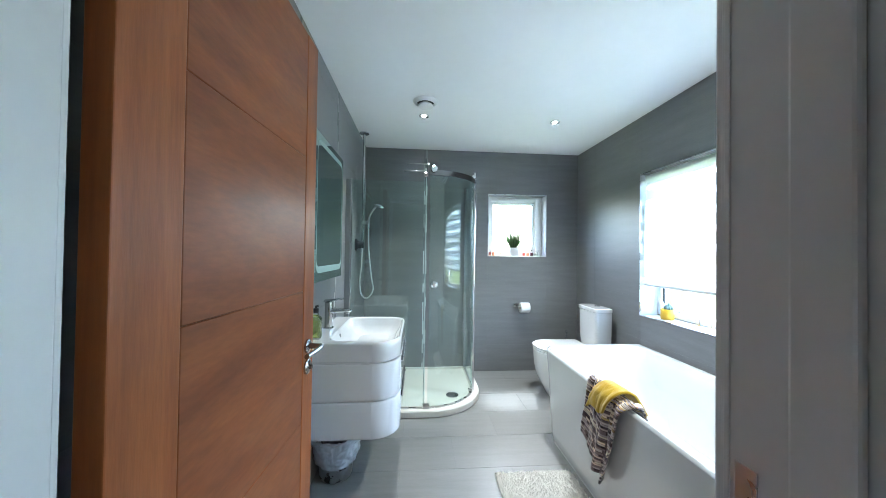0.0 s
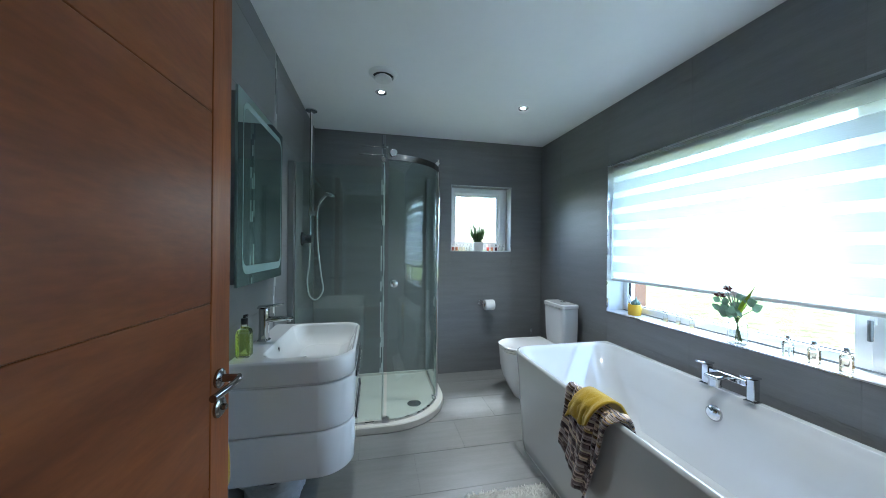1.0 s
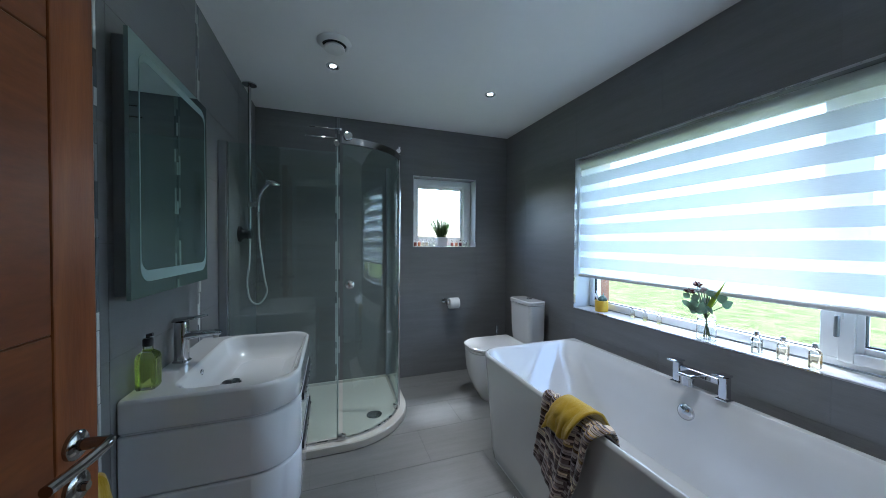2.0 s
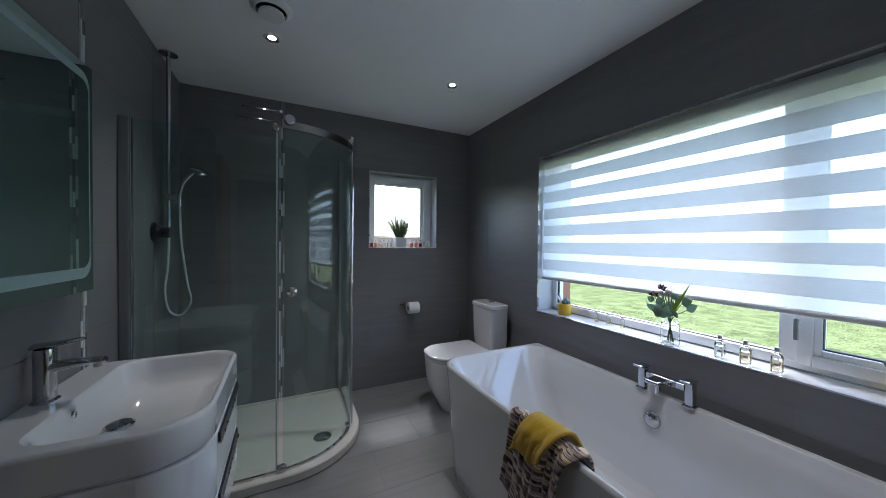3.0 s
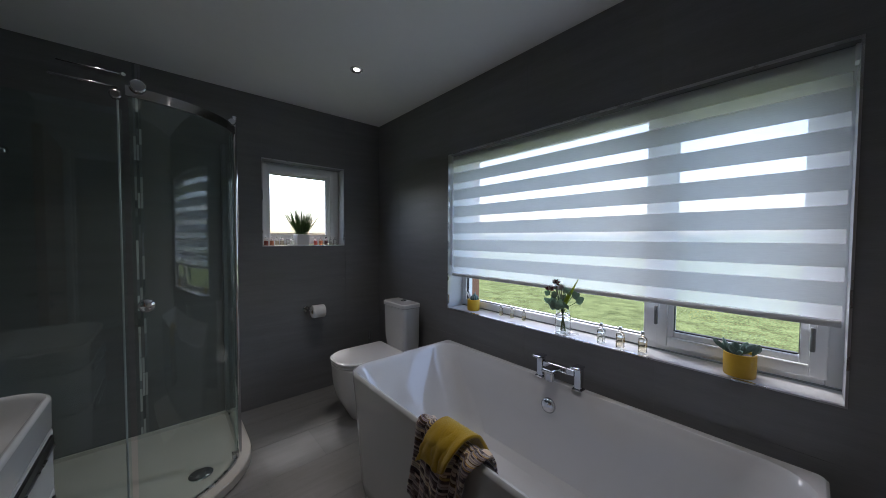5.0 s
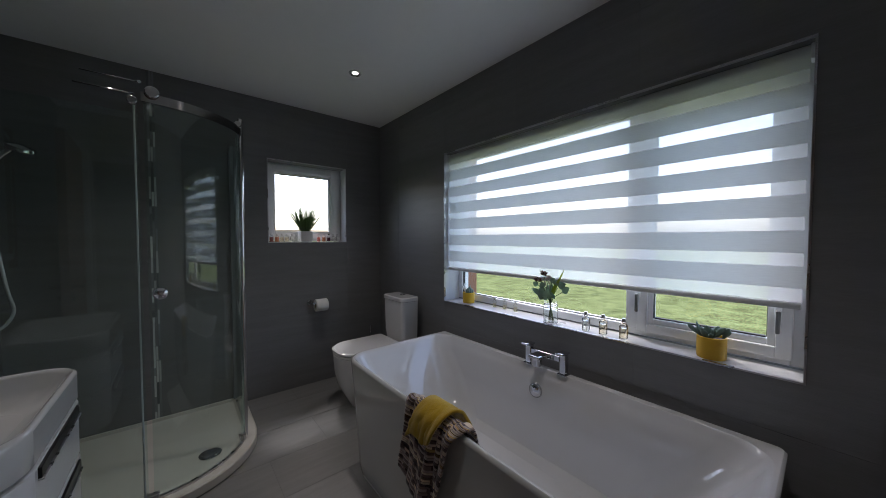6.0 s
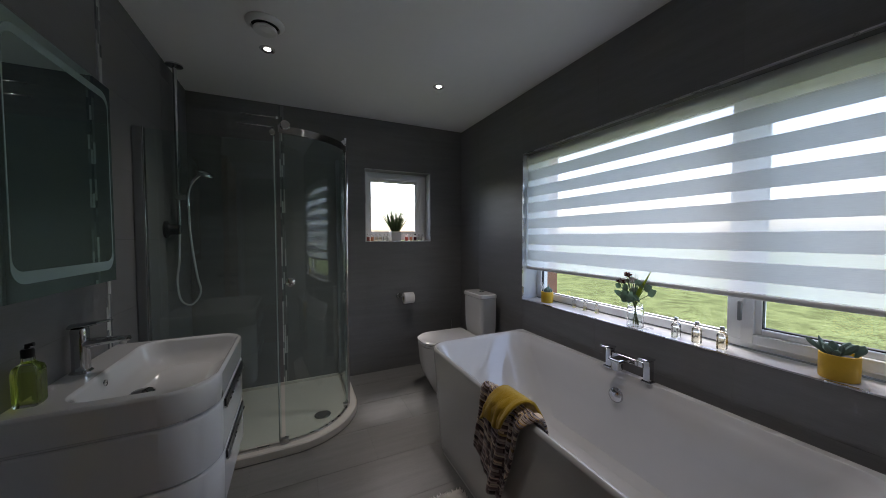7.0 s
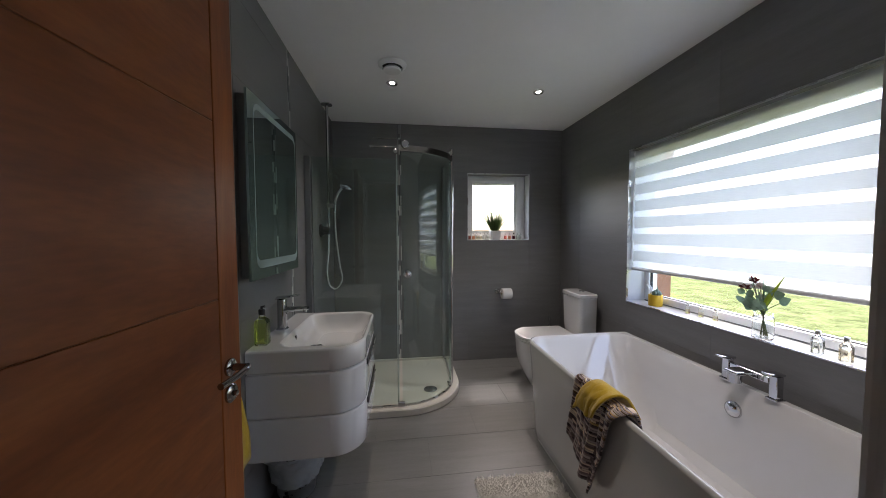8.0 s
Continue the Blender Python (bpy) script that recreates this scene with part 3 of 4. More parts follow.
for z0, z1 in ((0.335, 0.523), (0.527, 0.715)):
    rs = []
    for dz, d in ((0, 0.008), (0.003, 0.002), (0.008, 0), (z1 - z0 - 0.006, 0), (z1 - z0 - 0.002, 0.002), (z1 - z0, 0.006)):
        rs.append(rrect(XL + 0.002, VX1 - d, VY0 + d, VY1 - d, RR, z0 + dz, 10))
    dr = part("drawer", loft(rs), GLOSSW, vanity)
    # A proud dark strip stands for the shade inside the grip recess.
    part("handle", box(VX1 - 0.004, VX1 + 0.007, VY0 + 0.16, VY1 - 0.12, z1 - 0.035, z1 - 0.006, 0.002), DARKM, dr, "dark strip for the shade of the grip recess, above a metal lip")
    part("grip_lip", box(VX1 - 0.002, VX1 + 0.011, VY0 + 0.16, VY1 - 0.12, z1 - 0.04, z1 - 0.035, 0.0015), SATIN, dr)

basin = thing("basin", (XL + 0.24, 2.1, 0.7), "white ceramic basin with a rounded bowl on the vanity unit", "basin")
ZB = 0.822
BI = (-0.485, VX1 - 0.016, VY0 + 0.05, VY1 - 0.022)
O = lambda d, z: rrect(XL + 0.002 + d * 0.2, VX1 - d, VY0 + d, VY1 - d, (0.006, 0.14, 0.1, 0.006), z, 10)
I = lambda d, z, r=0.075: rrect(BI[0] + d, BI[1] - d, BI[2] + d, BI[3] - d, (r, r + 0.02, r + 0.01, r), z, 10)
rings = [O(0.006, 0.722), O(0, 0.728), O(0, ZB - 0.01), O(0.003, ZB - 0.003), O(0.009, ZB), I(-0.006, ZB), I(0.001, ZB - 0.003), I(0.006, ZB - 0.012), I(0.018, ZB - 0.05), I(0.045, ZB - 0.085), I(0.085, ZB - 0.1, 0.06), I(0.12, ZB - 0.104, 0.04)]
part("bowl", loft(rings), CERAM, basin, angle=60)
part("waste", lathe((-0.376, 2.012, ZB - 0.106), [(0.02, 0), (0.02, 0.014), (0.036, 0.016), (0.036, 0.021), (0.03, 0.026), (0.0, 0.028)], 26), CHROME, basin, "chrome pop-up waste")
part("overflow", lathe((-0.474, 2.01, ZB - 0.032), [(0.012, 0), (0.012, 0.004), (0.007, 0.005), (0.006, -0.0)], 16, "x"), CHROME, basin)

tap = thing("basin_tap", (-0.55, 2.08, ZB), "chrome single-lever mixer tap on the basin", "tap")
TX, TYB = -0.555, 2.065
part("body", loft([rrect(TX - r, TX + r, TYB - r, TYB + r, (r * 0.7,) * 4, ZB + z, 5) for r, z in ((0.028, 0), (0.028, 0.004), (0.022, 0.01), (0.021, 0.1), (0.022, 0.148), (0.02, 0.156))]), CHROME, tap)
part("spout", loft([[(x, TYB + w * math.cos(q), ZB + h + t * math.sin(q)) for q in (2 * math.pi * k / 14 for k in range(14))] for x, w, t, h in ((TX + 0.01, 0.02, 0.017, 0.1), (TX + 0.05, 0.021, 0.014, 0.104), (TX + 0.105, 0.022, 0.011, 0.106), (TX + 0.128, 0.019, 0.009, 0.105), (TX + 0.133, 0.01, 0.004, 0.104))]), CHROME, tap)
part("lever", loft([[(x, TYB + w * math.cos(q), ZB + h + t * math.sin(q)) for q in (2 * math.pi * k / 14 for k in range(14))] for x, w, t, h in ((TX - 0.028, 0.015, 0.004, 0.16), (TX - 0.022, 0.024, 0.009, 0.163), (TX + 0.03, 0.022, 0.008, 0.168), (TX + 0.075, 0.018, 0.006, 0.175), (TX + 0.085, 0.009, 0.003, 0.176))]), CHROME, tap)
part("aerator", lathe((TX + 0.112, TYB, ZB + 0.086), [(0.01, 0), (0.011, 0.014)], 14), SATIN, tap)


def bottle(name, at, r, h, fill, contents, cap_mat, label, group="", neck=0.45, square=False, glass=VIAL):
    """A small stoppered bottle: glass shell, liquid, cap."""
    x, y, z = at
    b = thing(name, at, label, "bottle", group)
    n = 4 if square else 20
    prof = [(r * 0.92, 0), (r, h * 0.04), (r, h * 0.6), (r * 0.9, h * 0.68), (r * neck, h * 0.76), (r * neck, h * 0.84)]
    if square:
        rs = [rrect(x - a, x + a, y - a, y + a, (a * 0.35,) * 4, z + k, 4) for a, k in prof]
        shell = loft(rs)
        liq = loft([rrect(x - a, x + a, y - a, y + a, (a * 0.35,) * 4, z + k, 4) for a, k in ((r * 0.85, h * 0.05), (r * 0.88, h * 0.09), (r * 0.88, h * fill))])
    else:
        shell = lathe(at, prof, n)
        liq = lathe(at, [(r * 0.85, h * 0.05), (r * 0.88, h * 0.09), (r * 0.88, h * fill)], n)
    part("glass", shell, glass, b).visible_shadow = False
    part("liquid", liq, contents, b)
    part("cap", lathe((x, y, z + h * 0.84), [(r * neck * 1.15, 0), (r * neck * 1.25, h * 0.01), (r * neck * 1.25, h * 0.13), (r * neck * 1.0, h * 0.16)], 16), cap_mat, b)
    return b


soap = bottle("soap_bottle", (-0.556, 1.827, ZB + 0.001), 0.0265, 0.16, 0.62, SOAP, BLACK, "green liquid soap in a clear pump bottle", square=True, neck=0.42)
part("collar", lathe((-0.556, 1.827, ZB + 0.136), [(0.012, 0), (0.0135, 0.002), (0.0135, 0.012), (0.011, 0.014)], 16), SATIN, soap, "silver pump collar")
part("pump", tube([(-0.556, 1.827, ZB + 0.15), (-0.556, 1.827, ZB + 0.17), (-0.543, 1.827, ZB + 0.172)], 0.006, 8), BLACK, soap)

# mirror cabinet
cab = thing("mirror_cabinet", (XL, 2.0, 1.1), "mirror cabinet with a frosted light band", "mirror")
part("box", box(XL + 0.001, XL + 0.045, 1.735, 2.25, 1.13, 1.885, 0.002), ANOD, cab)
MX, MY0, MY1, MZ0, MZ1 = XL + 0.056, 1.7, 2.285, 1.122, 1.893
part("mirror_glass", box(MX - 0.01, MX, MY0, MY1, MZ0, MZ1), MIRROR, cab, "greenish mirror plate", smooth=False)
o = rrect(MY0 + 0.05, MY1 - 0.018, MZ0 + 0.045, MZ1 - 0.03, (0.05,) * 4, 0, 8)
i_ = rrect(MY0 + 0.054, MY1 - 0.023, MZ0 + 0.08, MZ1 - 0.056, (0.04,) * 4, 0, 8)
bm = bmesh.new()
a = [bm.verts.new((MX + 0.0008, p[0], p[1])) for p in o]
b = [bm.verts.new((MX + 0.0008, p[0], p[1])) for p in i_]
c = [bm.verts.new((MX + 0.0001, p[0], p[1])) for p in o]
d = [bm.verts.new((MX + 0.0001, p[0], p[1])) for p in i_]
for k in range(len(o)):
    j = (k + 1) % len(o)
    bm.faces.new((a[k], a[j], b[j], b[k]))
    bm.faces.new((c[k], c[j], a[j], a[k]))
    bm.faces.new((d[j], d[k], b[k], b[j]))
part("light_band", bm, FROST, cab, "frosted light band", smooth=False)

# ---- shower ----
SX, SY = 0.545, 2.585


def quadrant(inset, z, r=0.46, n=14):
    """Plan of the tray: square at the walls, rounded at the free corner."""
    w = 0.003 + (0.012 if inset > 0.04 else 0)
    return rrect(XL + w, SX - inset, SY + inset, YF - w, (0.003, r - inset * 0.5, 0.003, 0.003), z, n)


tray = thing("shower_tray", (0, 3.05, 0), "cream white quadrant shower tray with a raised rim", "shower tray")
part("tray_body", loft([quadrant(0.008, 0.0), quadrant(0.0, 0.006), quadrant(0, 0.048), quadrant(0.006, 0.055), quadrant(0.05, 0.055), quadrant(0.06, 0.05), quadrant(0.075, 0.036), quadrant(0.2, 0.033)]), TRAYM, tray)
part("waste_cover", lathe((0.29, 2.9, 0.036), [(0.055, 0), (0.055, 0.004), (0.045, 0.01), (0.0, 0.012)], 28), CHROME, tray, "round chrome waste cover")

encl = thing("shower_enclosure", (0, 2.65, 0.055), "curved clear glass shower enclosure with chrome profiles", "shower enclosure")
GY, GXE, GR = 2.635, 0.492, 0.43
arc = [(GXE - GR + GR * math.sin(a), GY + GR - GR * math.cos(a)) for a in (radians(90 * k / 18) for k in range(19))]
straight = [(XL + 0.03, GY), (GXE - GR - 0.02, GY)]
post_i = 14
door_line = arc[: post_i + 1]
ret_line = arc[post_i:] + [(GXE, YF - 0.01)]
GT = 1.985
for nm, line, d in (("fixed_pane", straight, -0.014), ("door_pane", door_line, 0.0), ("return_pane", ret_line, 0.0)):
    l0 = offset_line(line, d)
    p = part(nm, slab_path(l0, offset_line(line, d - 0.006), 0.067, {"fixed_pane": 1.85, "door_pane": 1.9, "return_pane": GT}[nm]), GLASSS, encl)
    p.visible_shadow = False
rail_line = [(0.055, GY - 0.004), (GXE - GR, GY - 0.004)] + arc[1:post_i + 2]
part("top_rail", slab_path(offset_line(rail_line, 0.012), offset_line(rail_line, 0.004), 1.9, 1.942), DARKCHR, encl)
low_line = [(XL + 0.02, GY - 0.004), (GXE - GR, GY - 0.004)] + arc[1:post_i + 2] + ret_line[2:]
part("bottom_rail", slab_path(offset_line(low_line, 0.006), offset_line(low_line, -0.009), 0.055, 0.066), SATIN, encl)
part("wall_profile", box(XL + 0.001, XL + 0.04, GY - 0.012, GY + 0.02, 0.056, 1.85, 0.004), ANOD, encl)
part("wall_profile", box(GXE - 0.018, GXE + 0.022, YF - 0.032, YF - 0.001, 0.056, 1.98, 0.004), ANOD, encl)
px, py = arc[post_i]
part("post", lathe((px + 0.003, py - 0.004, 0.056), [(0.011, 0), (0.0135, 0.002), (0.0135, 1.942), (0.011, 1.944)], 20), LITCHR, encl)
part("seal", box(px - 0.022, px - 0.006, py - 0.024, py - 0.008, 0.08, 1.9, 0.002), GLASSS, encl)
part("seal", box(GXE - GR - 0.035, GXE - GR - 0.028, GY - 0.004, GY + 0.006, 0.08, 1.9, 0.002), EDGEG, encl)
part("profile_edge", box(XL + 0.0405, XL + 0.046, GY - 0.01, GY + 0.014, 0.056, 1.85, 0.0015), CHROME, encl)
part("knob", lathe((0.103, GY + 0.005, 1.03), [(0.008, 0.0), (0.008, -0.015), (0.026, -0.017), (0.0285, -0.022), (0.027, -0.033), (0.02, -0.039), (0.01, -0.042), (0.0, -0.043)], 22, "y"), LITCHR, encl, "round chrome door knob")
part("roller", lathe((0.093, GY + 0.0, 1.945), [(0.02, 0), (0.026, -0.006), (0.026, -0.026), (0.022, -0.03)], 22, "y"), CHROME, encl)
rx, ry = arc[post_i - 1]
part("roller", lathe((rx, ry - 0.012, 1.95), [(0.014, 0), (0.018, -0.004), (0.018, -0.02), (0.014, -0.024)], 18, "y"), CHROME, encl)
part("brace_bar", tube([(-0.15, GY, 1.93), (0.03, GY, 1.93)], 0.0035, 8), DARKCHR, encl)
part("brace_bar", tube([(-0.13, GY, 1.986), (0.05, GY, 1.986)], 0.003, 8), DARKCHR, encl)
part("brace_end", lathe((0.05, GY + 0.004, 1.986), [(0.007, 0), (0.008, -0.002), (0.008, -0.008), (0.006, -0.01)], 14, "y"), CHROME, encl)
part("roller", lathe((0.025, GY + 0.0, 1.895), [(0.014, 0), (0.018, -0.005), (0.018, -0.022), (0.014, -0.026)], 18, "y"), DARKCHR, encl)
part("guide", box(0.03, 0.08, GY - 0.02, GY + 0.012, 0.06, 0.09, 0.004), SATIN, encl)
part("guide", box(px - 0.035, px, py - 0.03, py + 0.0, 0.06, 0.09, 0.004), SATIN, encl)

riser = thing("shower_riser", (-0.55, 3.17, 1.35), "chrome shower riser with hand shower and hose", "shower")
RX, RY = -0.548, 3.14
part("ceiling_plate", lathe((RX, RY, ZC - 0.001), [(0.045, 0), (0.045, -0.008), (0.014, -0.014)], 24), CHROME, riser)
part("pole", tube([(RX, RY, ZC - 0.01), (RX, RY, 1.35)], 0.011, 14), CHROME, riser)
vl = part("valve", lathe((XL + 0.001, 3.05, 1.345), [(0.055, 0), (0.055, 0.012), (0.04, 0.018), (0.032, 0.03), (0.032, 0.07), (0.026, 0.075)], 26, "x"), DARKM, riser, "dark chrome round valve")
part("valve_arm", tube([(XL + 0.045, 3.07, 1.345), (RX, RY, 1.36)], 0.014, 12), CHROME, vl)
part("slider", box(RX - 0.018, RX + 0.05, RY - 0.02, RY + 0.02, 1.535, 1.575, 0.006), CHROME, riser)
hs = part("hand_shower", tube(smooth_path([(RX + 0.055, RY - 0.02, 1.5), (RX + 0.06, RY - 0.03, 1.58), (RX + 0.09, RY - 0.06, 1.65), (RX + 0.135, RY - 0.09, 1.695)]), 0.011, 12), CHROME, riser)
bm = lathe((0, 0, 0), [(0.02, 0.02), (0.045, 0.012), (0.05, 0.0), (0.046, -0.006)], 24)
bm.transform(Matrix.Translation((RX + 0.165, RY - 0.1, 1.7)) @ Matrix.Rotation(radians(28), 4, (1, 1, 0)))
part("spray_head", bm, CHROME, hs)
part("hose", tube(smooth_path([(RX + 0.056, RY - 0.02, 1.5), (RX + 0.062, RY - 0.02, 1.3), (RX + 0.09, RY - 0.02, 1.05), (RX + 0.105, RY - 0.01, 0.93), (RX + 0.055, RY, 0.85), (RX - 0.0, RY, 0.88), (RX - 0.02, RY, 1.0), (RX - 0.005, RY, 1.15), (RX, RY, 1.34)]), 0.006, 10), BARM, riser)

# ---- bath ----
bath = thing("bath", (1.3, 1.5, 0), "glossy white back-to-wall bath with thin rim", "bath")
AX0, AX1, AY0, AY1, AZ = 0.914, 1.692, 0.71, 2.47, 0.595
OB = lambda d, e, z: rrect(AX0 + d, AX1, AY0 + e, AY1 - e, (0.14, 0.02, 0.02, 0.14), z, 12)
IB = lambda l, r, e, f, z, q=0.1: rrect(AX0 + l, 1.706 - r, AY0 + e, AY1 - f, (q, q, q, q), z, 12)
rings = [OB(0.004, 0.12, 0.0), OB(0.004, 0.12, 0.012), OB(0.001, 0.113, 0.02), OB(0.0, 0.1, 0.06), OB(0.0, 0.035, AZ - 0.16), OB(0.0, 0.0, AZ - 0.014), OB(0.003, 0.003, AZ - 0.004), OB(0.01, 0.01, AZ), IB(0.016, 0.045, 0.02, 0.02, AZ, 0.125), IB(0.02, 0.047, 0.024, 0.024, AZ - 0.001, 0.12), IB(0.023, 0.0485, 0.03, 0.03, AZ - 0.004, 0.12), IB(0.027, 0.055, 0.042, 0.042, AZ - 0.018, 0.12), IB(0.031, 0.064, 0.055, 0.055, AZ - 0.038, 0.12), IB(0.038, 0.09, 0.08, 0.08, AZ - 0.075, 0.12), IB(0.06, 0.1, 0.17, 0.17, AZ - 0.2, 0.14), IB(0.09, 0.12, 0.27, 0.27, AZ - 0.34, 0.15), IB(0.13, 0.15, 0.34, 0.34, AZ - 0.405, 0.15), IB(0.22, 0.22, 0.43, 0.43, AZ - 0.42, 0.12)]
part("tub", loft(rings), ACRYL, bath, angle=50)
part("wall_flange", box(AX1 - 0.004, XR - 0.001, AY0 + 0.035, AY1 - 0.035, 0.5, 0.56, 0.002), ACRYL, bath)
part("overflow", lathe((1.616, 1.612, 0.485), [(0.038, 0), (0.038, -0.01), (0.035, -0.017), (0.024, -0.024), (0.0, -0.028)], 26, "x"), CHROME, bath, "round chrome overflow cover")
part("waste", lathe((1.34, 1.5, AZ - 0.42), [(0.035, 0), (0.035, 0.004), (0.0, 0.006)], 24), CHROME, bath)

filler = thing("bath_tap", (1.66, 1.59, AZ), "chrome square bath mixer with two levers", "tap")
for y in (1.485, 1.69):
    leg = part("leg", box(1.648, 1.682, y - 0.016, y + 0.016, AZ + 0.001, AZ + 0.104, 0.003), CHROME, filler)
    lv = box(1.612, 1.686, y - 0.02, y + 0.02, AZ + 0.107, AZ + 0.117, 0.002)
    bmesh.ops.rotate(lv, cent=(1.665, y, AZ + 0.11), matrix=Matrix.Rotation(radians(4), 3, "Y"), verts=lv.verts)
    part("lever", lv, CHROME, leg)
    part("foot", box(1.64, 1.688, y - 0.024, y + 0.024, AZ, AZ + 0.006, 0.002), CHROME, leg)
part("bridge", box(1.65, 1.68, 1.504, 1.671, AZ + 0.062, AZ + 0.09, 0.003), CHROME, filler)
part("spout", box(1.562, 1.652, 1.566, 1.628, AZ + 0.07, AZ + 0.088, 0.006, 3), CHROME, filler)
part("outlet", lathe((1.592, 1.597, AZ + 0.03), [(0.02, 0), (0.026, 0.003), (0.027, 0.03), (0.029, 0.042)], 24), CHROME, filler)


def drape(name, prof, y0, y1, material, label, category, seed, fold=0.012, skew=0.0, thick=0.006, nu=60, nv=36, wedge=0.0, slant=0.0, ridge=0.0):
    """Cloth hung over an edge: prof is the (x, z) line from inside to outside; y runs along the edge."""
    line = smooth_path([(p[0], 0, p[1]) for p in prof], 14)
    bm = bmesh.new()
    uvl = bm.loops.layers.uv.new("UVMap")
    L = len(line)
    grid = []
    for i in range(nu + 1):
        s = i / nu
        p = line[min(int(s * (L - 1)), L - 1)]
        row = []
        for j in range(nv + 1):
            t = j / nv
            drop = max(0.0, s - 0.3) / 0.7
            y = y0 + (y1 - y0) * t + skew * drop * drop - wedge * drop * (t - 0.5)
            w = t + 0.16 * drop * (0.6 - t) + 0.03 * noise.noise(Vector((s * 3, t * 2, seed + 5)))
            f = fold * (0.25 + drop) * (math.sin(w * 13 + seed) + 0.7 * math.sin(w * 23 + seed * 2 + s * 3)) + 0.006 * noise.noise(Vector((s * 5, t * 5, seed)))
            f += ridge * (0.35 + drop) * sum(h * math.exp(-((w - c) / q) ** 2) for c, q, h in ((0.1, 0.1, 1.0), (0.4, 0.06, 0.6), (0.97, 0.05, 0.4)))
            f += 0.5 * ridge * noise.noise(Vector((s * 4 + w * 6, w * 9, seed + 9)))
            tuck = 0.03 * drop * math.sin(t * 5 + seed)
            row.append(bm.verts.new((p.x - abs(f) * (1 if s > 0.3 else -0.2), y, p.z + tuck * 0.7 + slant * drop * (t - 0.4) + (abs(f) * 0.6 * max(0.0, 1 - abs(s - 0.3) / 0.18)))))
        grid.append(row)
    for i in range(nu):
        for j in range(nv):
            f = bm.faces.new((grid[i][j], grid[i + 1][j], grid[i + 1][j + 1], grid[i][j + 1]))
            for lp, (a, b) in zip(f.loops, ((i, j), (i + 1, j), (i + 1, j + 1), (i, j + 1))):
                lp[uvl].uv = (a / nu, b / nv)
    ob = solid(name, bm, material, label, category)
    m = ob.modifiers.new("thickness", "SOLIDIFY")
    m.thickness, m.offset = thick, 1.0
    return ob


drape("hand_towel", [(0.992, 0.46), (0.978, 0.55), (0.955, 0.604), (0.928, 0.612), (0.905, 0.59), (0.898, 0.47), (0.897, 0.35), (0.897, 0.225)], 1.425, 1.735, STRIPE, "striped woven towel draped over the bath rim", "towel", 2.0, fold=0.006, skew=0.1, wedge=0.1, slant=0.15, ridge=0.03, thick=0.009, nu=90, nv=70)
drape("face_cloth", [(1.03, 0.54), (1.0, 0.595), (0.965, 0.636), (0.92, 0.64), (0.884, 0.612), (0.872, 0.575), (0.867, 0.525)], 1.5, 1.66, MUSTARD, "mustard yellow cloth laid over the striped towel", "towel", 4.0, fold=0.0, skew=0.05, ridge=0.007, thick=0.011, slant=-0.07)

# ---- toilet ----
toilet = thing("toilet", (1.4, 2.95, 0), "white close-coupled toilet with a closed lid", "toilet")
TY = 2.97


def bowl_ring(x0, x1, hw, z, r=0.15):
    return rrect(x0, x1, TY - hw, TY + hw, (r, 0.02, 0.02, r), z, 12)


part("pan", loft([bowl_ring(1.175, 1.738, 0.128, 0.0, 0.11), bowl_ring(1.168, 1.738, 0.131, 0.01, 0.11), bowl_ring(1.122, 1.738, 0.15, 0.1, 0.13), bowl_ring(1.085, 1.738, 0.167, 0.18, 0.145), bowl_ring(1.066, 1.738, 0.177, 0.27, 0.153), bowl_ring(1.059, 1.738, 0.181, 0.36, 0.155), bowl_ring(1.057, 1.738, 0.182, 0.4, 0.155), bowl_ring(1.061, 1.738, 0.178, 0.404, 0.155)]), CERAM, toilet)
part("seat", loft([bowl_ring(1.061, 1.54, 0.176, 0.406, 0.155), bowl_ring(1.055, 1.54, 0.182, 0.41, 0.155), bowl_ring(1.055, 1.54, 0.182, 0.422, 0.155), bowl_ring(1.061, 1.54, 0.176, 0.425, 0.155)]), CERAM, toilet)
part("lid", loft([bowl_ring(1.061, 1.53, 0.176, 0.427, 0.155), bowl_ring(1.053, 1.53, 0.184, 0.431, 0.155), bowl_ring(1.053, 1.53, 0.184, 0.443, 0.155), bowl_ring(1.065, 1.53, 0.174, 0.45, 0.15)]), CERAM, toilet)
CI = lambda d, z: rrect(1.545 + d, 1.702, TY - 0.155 + d, TY + 0.165 - d, (0.035, 0.004, 0.004, 0.035), z, 8)
part("cistern", loft([CI(0.022, 0.404), CI(0.01, 0.5), CI(0.004, 0.765)]), CERAM, toilet)
part("cistern_lid", loft([CI(0.004, 0.767), CI(-0.002, 0.77), CI(-0.002, 0.795), CI(0.006, 0.802)]), CERAM, toilet)
part("flush_button", lathe((1.65, TY, 0.802), [(0.024, 0), (0.024, 0.005), (0.02, 0.008)], 22), CHROME, toilet, "round chrome flush button")

brush = thing("toilet_brush", (1.54, 3.36, 0), "slim chrome toilet brush in its holder", "toilet brush")
part("holder", lathe((1.54, 3.36, 0), [(0.045, 0), (0.045, 0.3), (0.042, 0.304)], 20), SATIN, brush)
part("handle", tube([(1.54, 3.36, 0.3), (1.54, 3.36, 0.44)], 0.006, 10), CHROME, brush)
part("grip", lathe((1.54, 3.36, 0.43), [(0.006, 0), (0.009, 0.01), (0.006, 0.05)], 12), CHROME, brush)

holder = thing("toilet_roll_holder", (1.11, YF, 0.7), "chrome toilet roll holder on the tiled wall", "roll holder")
